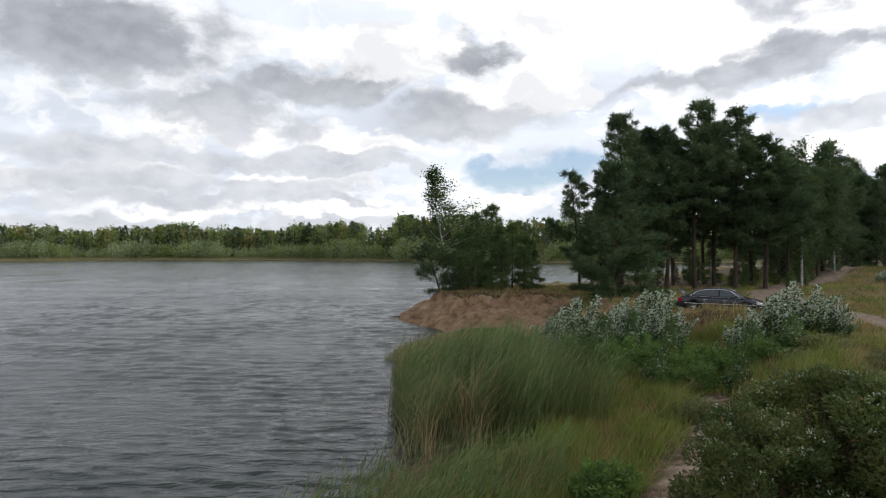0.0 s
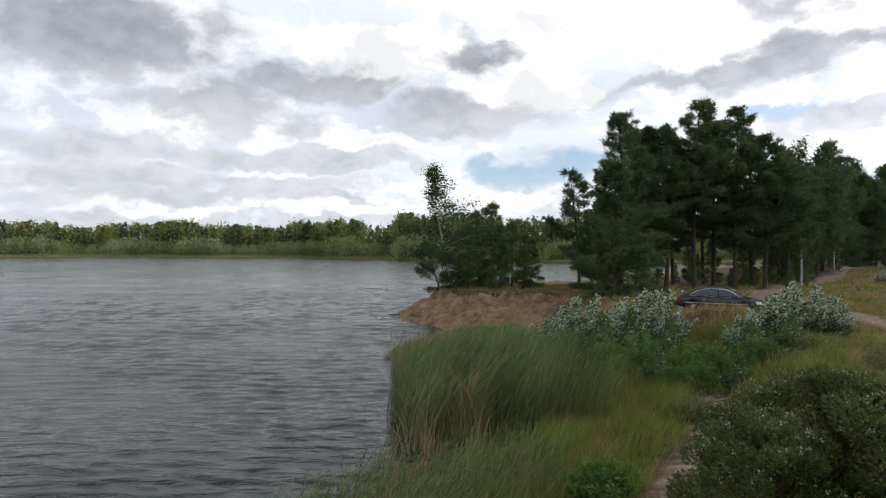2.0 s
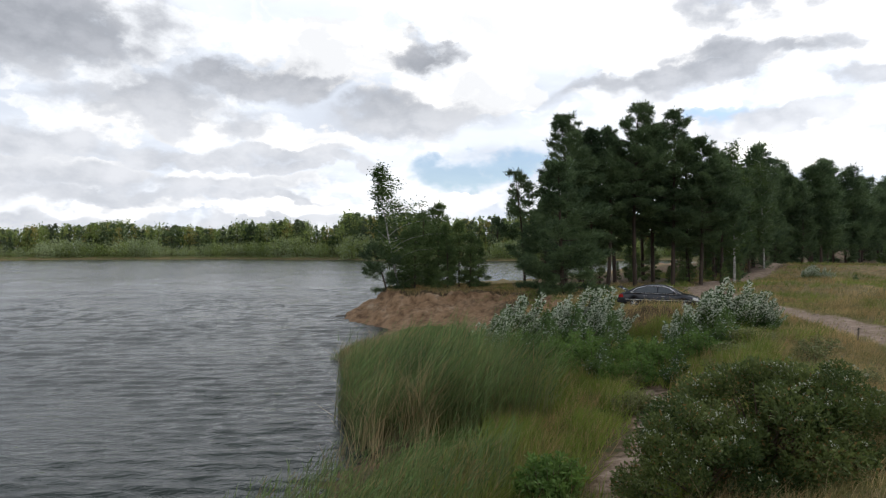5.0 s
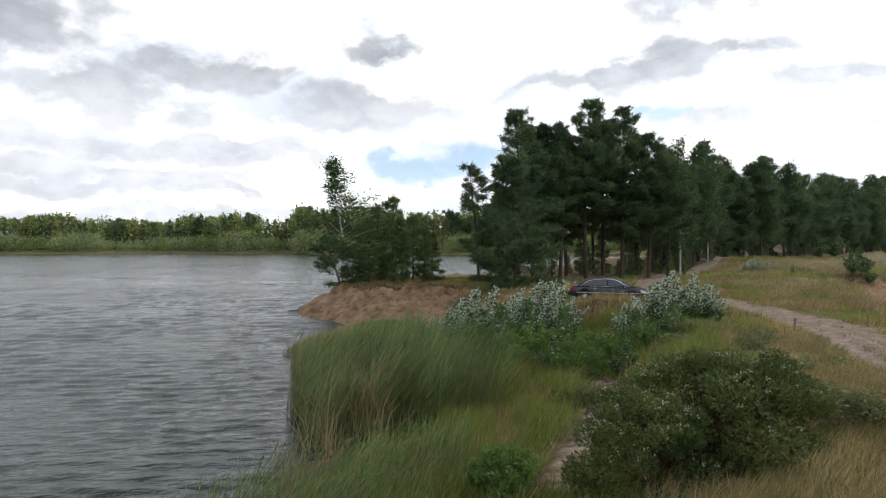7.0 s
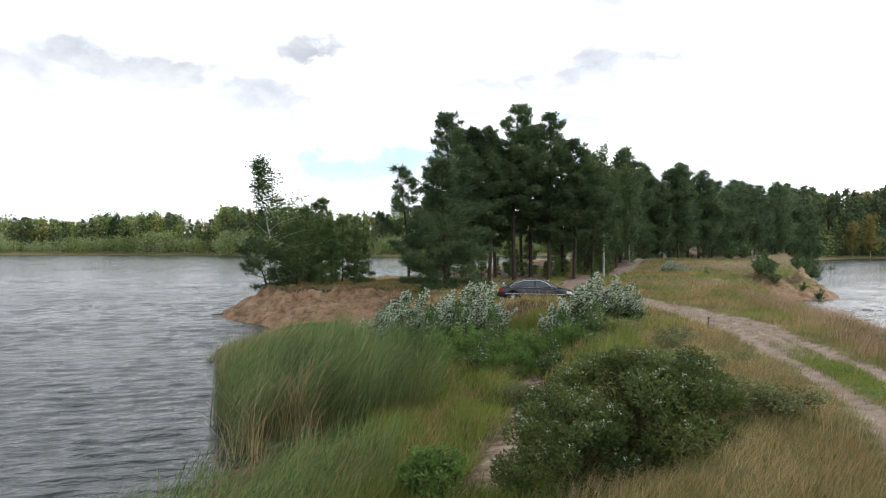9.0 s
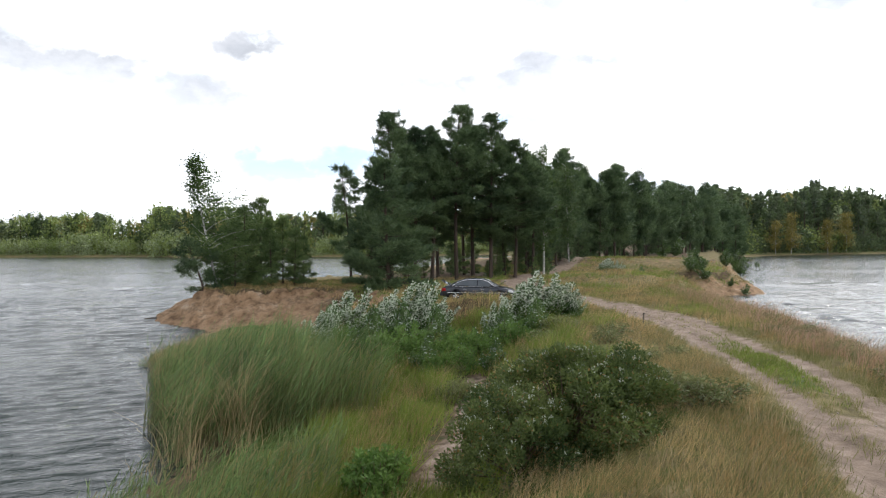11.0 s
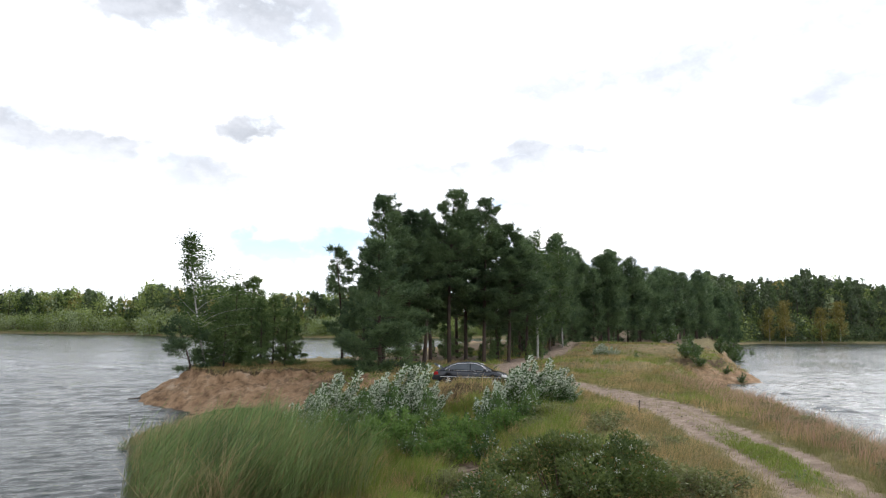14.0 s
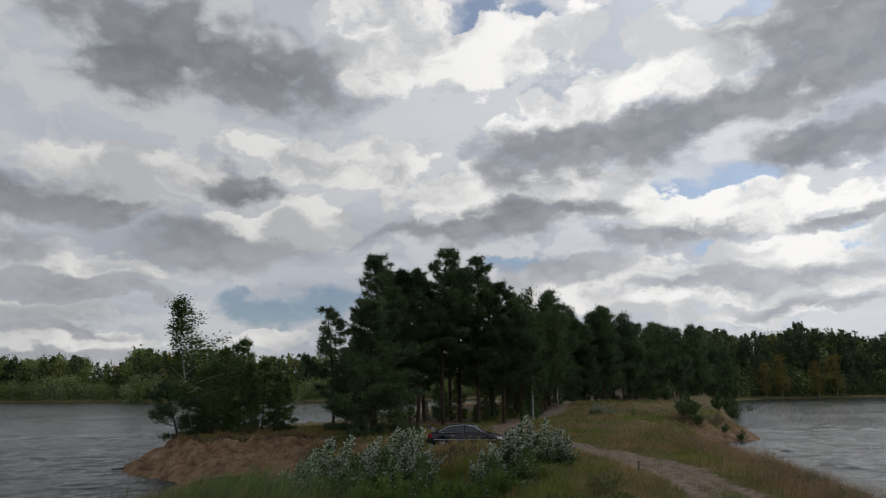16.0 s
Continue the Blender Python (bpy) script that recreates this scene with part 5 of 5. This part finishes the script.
def reeds(name, x, y, tall, rng, label):
    """Reeds: a straw-coloured stem each, with long leaves that stream off it downwind."""
    n = len(x)
    z0 = np.maximum(height(x, y), -0.6) - 0.05
    b0 = np.stack([x, y, z0], 1)
    h = tall * rng.uniform(0.7, 1.12, n)
    lean = np.stack([0.16 + rng.normal(scale=0.09, size=n), rng.normal(scale=0.09, size=n)], 1)
    tip = b0 + np.concatenate([lean * h[:, None], h[:, None]], 1)
    sv, sf = blades(b0, tip, 0.016, rng, 0.15)
    per = 5
    q = np.tile(np.linspace(0.32, 0.97, per), n) + rng.normal(scale=0.05, size=n * per)
    st = np.repeat(b0, per, axis=0) + np.repeat(tip - b0, per, axis=0) * q[:, None]
    ln = np.repeat(h, per) * rng.uniform(0.16, 0.34, n * per)
    way = np.stack([0.5 + rng.normal(scale=0.3, size=n * per), rng.normal(scale=0.3, size=n * per), 0.85 + rng.normal(scale=0.35, size=n * per)], 1)
    way /= np.linalg.norm(way, axis=1, keepdims=True)
    lv, lf = blades(st, st + way * ln[:, None], 0.02, rng, -0.12)
    v, f = merge([(sv, sf), (lv, lf)])
    idx = np.concatenate([np.zeros(len(sf)), np.ones(len(lf))])
    return tagged(part(name, mesh_of(name, v, f, [REED_STEM, REED_LEAF], idx)), label, "reeds", kind="stuff")


x, y = scatter(30000, -6, 7, 10, 42, lambda x, y, u: reed_keep(x, y, u) & ((y > 18.3 + 0.4 * ripple(x, y, 2, 24)) | (y < 15.6 + 0.7 * ripple(x, y, 1.4, 25)) & (rng.random(len(x)) < 0.5)), rng)
reeds("reed_bed", x, y, reed_tall(x, y), rng, "dense green reed bed leaning in the wind at the shore")
x, y = scatter(26000, -5, 4, 16, 40, lambda x, y, u: reed_keep(x, y, u) & (-signed(x, y, LEFT_LAKE) < 2.6) & (-signed(x, y, LEFT_LAKE) > -0.4) & ((y > 27) | (ripple(x, y, 2.2, 27) > 0.35 + 0.5 * u)), rng)
tufts("dry_reeds", x, y, reed_tall(x, y) * 1.15, 0.022, REED_STRAW, rng, "bleached dry reed stalks among the green reeds", "reeds", 0.2, 1)


def low_keep(x, y, u):
    edge = signed(x, y, PLATEAU)
    dp, _ = near_line(x, y, LOW_PATH)
    return (edge < -0.5) & ((y > 12.5) | (edge < -3)) & (-signed(x, y, LEFT_LAKE) > 3.2) & (dp > 0.55 + 0.6 * u) & ~((edge > -4.4) & (y > 30)) & (y < 36.5)


x, y = scatter(22000, 0, 14, 8, 46, low_keep, rng)
tufts("green_grass", x, y, 0.55 * np.clip(1 + 0.6 * ripple(x, y, 2.6, 31), 0.25, 2), 0.022, GRASS_GREEN, rng, "lush green grass in the damp hollow", "grass", 0.25, 7, 0.11, fine=True)


x, y = scatter(15000, 0, 14, 11, 46, lambda x, y, u: low_keep(x, y, u) & (ripple(x, y, 3.4, 35) > -0.05 + 0.5 * u), rng)
tufts("rusty_sedge", x, y, 0.62 * (1 + 0.3 * ripple(x, y, 2, 36)), 0.018, GRASS_DRY, rng, "rust-brown sedge patches in the damp hollow", "grass", 0.25, 6, 0.12, fine=True)


def ridge_keep(x, y, u):
    edge = signed(x, y, PLATEAU)
    d, _ = near_line(x, y, TRACK)
    r = np.hypot(x, y)
    return (edge > -3.5) & (np.abs(d - 0.8) > 0.45 - 0.2 * u) & (d > 0.3) & (r > 5) & (u < np.clip(16 / r, 0, 1) ** 1.3)


def dry_keep(x, y, u):
    return ridge_keep(x, y, u) & (ripple(x, y, 5, 41) > -0.35 - 0.5 * u) & (near_line(x, y, TRACK)[0] > 1.6)


def green_keep(x, y, u):
    return ridge_keep(x, y, u) & (ripple(x, y, 5, 41) < 0.35 + 0.5 * u)


def crest_keep(x, y, u):
    edge = signed(x, y, PLATEAU)
    d, side = near_line(x, y, TRACK)
    return (edge > -3.2) & (edge < 1.4) & (side > 0) & (d > 1.8) & (ripple(x, y, 3, 42) > -0.6)


x, y = scatter(70000, 2, 34, 3, 40, dry_keep, rng)
tufts("dry_grass", x, y, 0.30 * (1 + 0.35 * ripple(x, y, 2.5, 33)), 0.009, GRASS_DRY, rng, "dry straw-coloured grass on the causeway", "grass", 0.4, 8, 0.11, fine=True)
x, y = scatter(70000, 2, 34, 3, 40, green_keep, rng)
tufts("mixed_grass", x, y, 0.22 * (1 + 0.35 * ripple(x, y, 2.0, 34)), 0.010, GRASS_MIXED, rng, "short green and brown grass beside the track", "grass", 0.25, 8, 0.11, fine=True)
x, y = scatter(16000, 11, 34, 2, 36, crest_keep, rng)
tufts("tall_grass", x, y, 0.62 * (1 + 0.3 * ripple(x, y, 3, 43)), 0.014, GRASS_PINK, rng, "tall reddish seeding grass along the lake edge", "grass", 0.45, 3, 0.1)
x, y = scatter(9000, 2, 14, 4, 20, lambda x, y, u: ridge_keep(x, y, u) & (ripple(x, y, 2.2, 44) > 0.5), rng)
tufts("seed_stalks", x, y, 0.75, 0.010, REED_STRAW, rng, "tall straw-coloured seed stalks in the dry grass", "grass", 0.45, 1, 0.1)


def verge_keep(x, y, u):
    d, _ = near_line(x, y, TRACK)
    return (d < 0.55) & (u < gauss(x, y, 15.2, 14.2, 2.0))


x, y = scatter(40000, 11, 21, 8, 22, verge_keep, rng)
tufts("green_verge", x, y, 0.14, 0.016, GRASS_GREEN, rng, "bright green grass growing between the ruts", "grass", 0.1, 3, 0.05)


# ---- small things ----
STONE = material("stone", (0.17, 0.14, 0.115), (0.34, 0.29, 0.24), 0.9, 9, bump=0.4)
OLD_WOOD = material("old_wood", (0.06, 0.05, 0.042), (0.17, 0.145, 0.12), 0.9, 5, bump=0.5, stretch=(1, 6, 1))


def stone_mesh(seed):
    rng = np.random.default_rng(seed)
    bm = bmesh.new()
    bmesh.ops.create_icosphere(bm, subdivisions=2, radius=1.0)
    dirs = rng.normal(size=(7, 3))
    for v in bm.verts:
        q = 1 + 0.22 * sum(math.sin(2.0 * v.co.dot(Vector(d)) + i) for i, d in enumerate(dirs)) / 3
        v.co = Vector((v.co.x * 1.15, v.co.y * 0.9, v.co.z * 0.62)) * q
    me = bpy.data.meshes.new("stone")
    bm.to_mesh(me)
    bm.free()
    me.materials.append(STONE)
    return me


stones = [stone_mesh(k) for k in range(4)]
rng = np.random.default_rng(9)
spots = [(rng.normal(7.0, 0.5), rng.normal(17.8, 0.7), rng.uniform(0.04, 0.13)) for k in range(7)]
for k in range(60):
    q = rng.uniform(0.12, 0.6)
    i = q * (len(TRACK) - 1)
    j = int(i)
    p, p2 = TRACK[j], TRACK[j + 1]
    w = i - j
    spots.append((p[0] + (p2[0] - p[0]) * w + rng.normal(scale=0.8), p[1] + (p2[1] - p[1]) * w + rng.normal(scale=0.5), rng.uniform(0.02, 0.06)))
for k, (x, y, r) in enumerate(spots):
    ob = tagged(new("stone", stones[k % 4]), "small grey stone lying on the sand", "stone", "loose stones")
    ob.matrix_basis = pose(x, y, z_at(x, y) + r * 0.25, 0, 0, k * 67) @ Matrix.Scale(r, 4)

# driftwood log reaching into the water at the foot of the bank
log = thing("driftwood_log", "dark weathered log lying in the water by the bank", "log", "", (-2.2, 54.6, 0.05))
u = np.linspace(0, 1, 8)
lv, lf = tube(np.stack([0.9 - 3.3 * u, -0.5 * u, 0.16 - 0.1 * u + 0.03 * np.sin(u * 9)], 1), 0.11 * (1 - 0.6 * u), 8)
part("stem", mesh_of("stem", lv, lf, OLD_WOOD, smooth=True), log)
for k, (a_, b_) in enumerate((((0.2, -0.15, 0.14), (-0.3, 0.1, 0.55)), ((-0.9, -0.3, 0.1), (-1.3, -0.4, 0.42)))):
    bv, bf = tube([a_, tuple((p + q) / 2 + 0.03 for p, q in zip(a_, b_)), b_], [0.04, 0.03, 0.012], 6)
    part("branch", mesh_of("branch", bv, bf, OLD_WOOD, smooth=True), log)

# stake beside the track
sx, sy = 17.9, 22.6
stake = thing("wooden_stake", "short grey wooden stake standing beside the track", "stake", "", (sx, sy, z_at(sx, sy)))
tv, tf = tube([(0, 0, -0.2), (0.01, 0, 0.25), (0.03, 0.01, 0.5)], [0.035, 0.033, 0.03], 7)
part("post", mesh_of("post", tv, tf, OLD_WOOD), stake)
tv, tf = tube([(-0.05, 0, 0.42), (0.12, 0.02, 0.46)], [0.018, 0.014], 5)
part("crosspiece", mesh_of("crosspiece", tv, tf, OLD_WOOD), stake)

# weeds in the wheel ruts
for k, (x, y, r) in enumerate(((11.55, 7.35, 0.30), (11.2, 7.9, 0.2), (12.0, 7.5, 0.22), (12.3, 8.3, 0.18), (10.9, 7.2, 0.14), (13.2, 9.8, 0.2), (12.6, 9.6, 0.16))):
    ob = shrub("herb_clump", herb[k % 2], (x, y), "flat dark weed growing in the track", "herb", "weeds in the track", k * 60, 1.0)
    ob.scale = (r, r, r * 0.35)


def meadow_keep(x, y, u):
    edge = signed(x, y, PLATEAU)
    d, _ = near_line(x, y, TRACK)
    sandy = gauss(x, y, 56, 67, 4) + gauss(x, y, 17, 34, 3.0) * 0.8
    return (edge > -2.5) & (d > 1.4 + 0.5 * u) & (np.hypot(x, y) > 27) & (u > sandy) & ((y < 58) | (x > 31)) & (y < 70 + 0.2 * x)


x, y = scatter(30000, 9, 64, 20, 78, meadow_keep, rng)
k = ripple(x, y, 7, 51) > 0.1
tufts("meadow_grass", x[k], y[k], 0.38 * (1 + 0.4 * ripple(x[k], y[k], 4, 52)), 0.03, GRASS_GREEN, rng, "rough green grass on the hummocks", "grass", 0.3, 5, 0.2, fine=True)
tufts("meadow_grass", x[~k], y[~k], 0.34 * (1 + 0.4 * ripple(x[~k], y[~k], 4, 53)), 0.026, GRASS_DRY, rng, "rough dry grass on the hummocks", "grass", 0.3, 5, 0.2, fine=True)

x, y = scatter(2600, 9, 19, 29, 36, lambda x, y, u: (signed(x, y, PLATEAU) > -1.6) & (signed(x, y, PLATEAU) < 0.9) & (np.hypot(x, y) < 35.6) & (rng.random(len(x)) < 0.3 + 0.7 * (np.abs(np.degrees(np.arctan2(x, y)) - 22.8) > 2.2)), rng)
tufts("tall_grass", x, y, 0.48 * (1 + 0.3 * ripple(x, y, 2, 61)), 0.02, GRASS_DRY, rng, "dry grass along the top of the soil bank", "grass", 0.3, 5, 0.12)

x, y = scatter(3000, -3, 12, 43, 53, lambda x, y, u: (signed(x, y, PLATEAU) < 0.2) & (-signed(x, y, LEFT_LAKE) > 0.4) & (ripple(x, y, 2.2, 71) > 0.75), rng)
tufts("bank_grass", x, y, 0.22, 0.02, GRASS_MIXED, rng, "thin grass tufts clinging to the sand bank", "grass", 0.2, 4, 0.1, fine=True)
x, y = scatter(5000, -2, 13, 49, 60, lambda x, y, u: (signed(x, y, PLATEAU) > -0.3) & (ripple(x, y, 3, 72) > -0.5), rng)
tufts("point_grass", x, y, 0.24, 0.03, GRASS_DRY, rng, "short dry grass under the trees on the point", "grass", 0.2, 5, 0.15, fine=True)
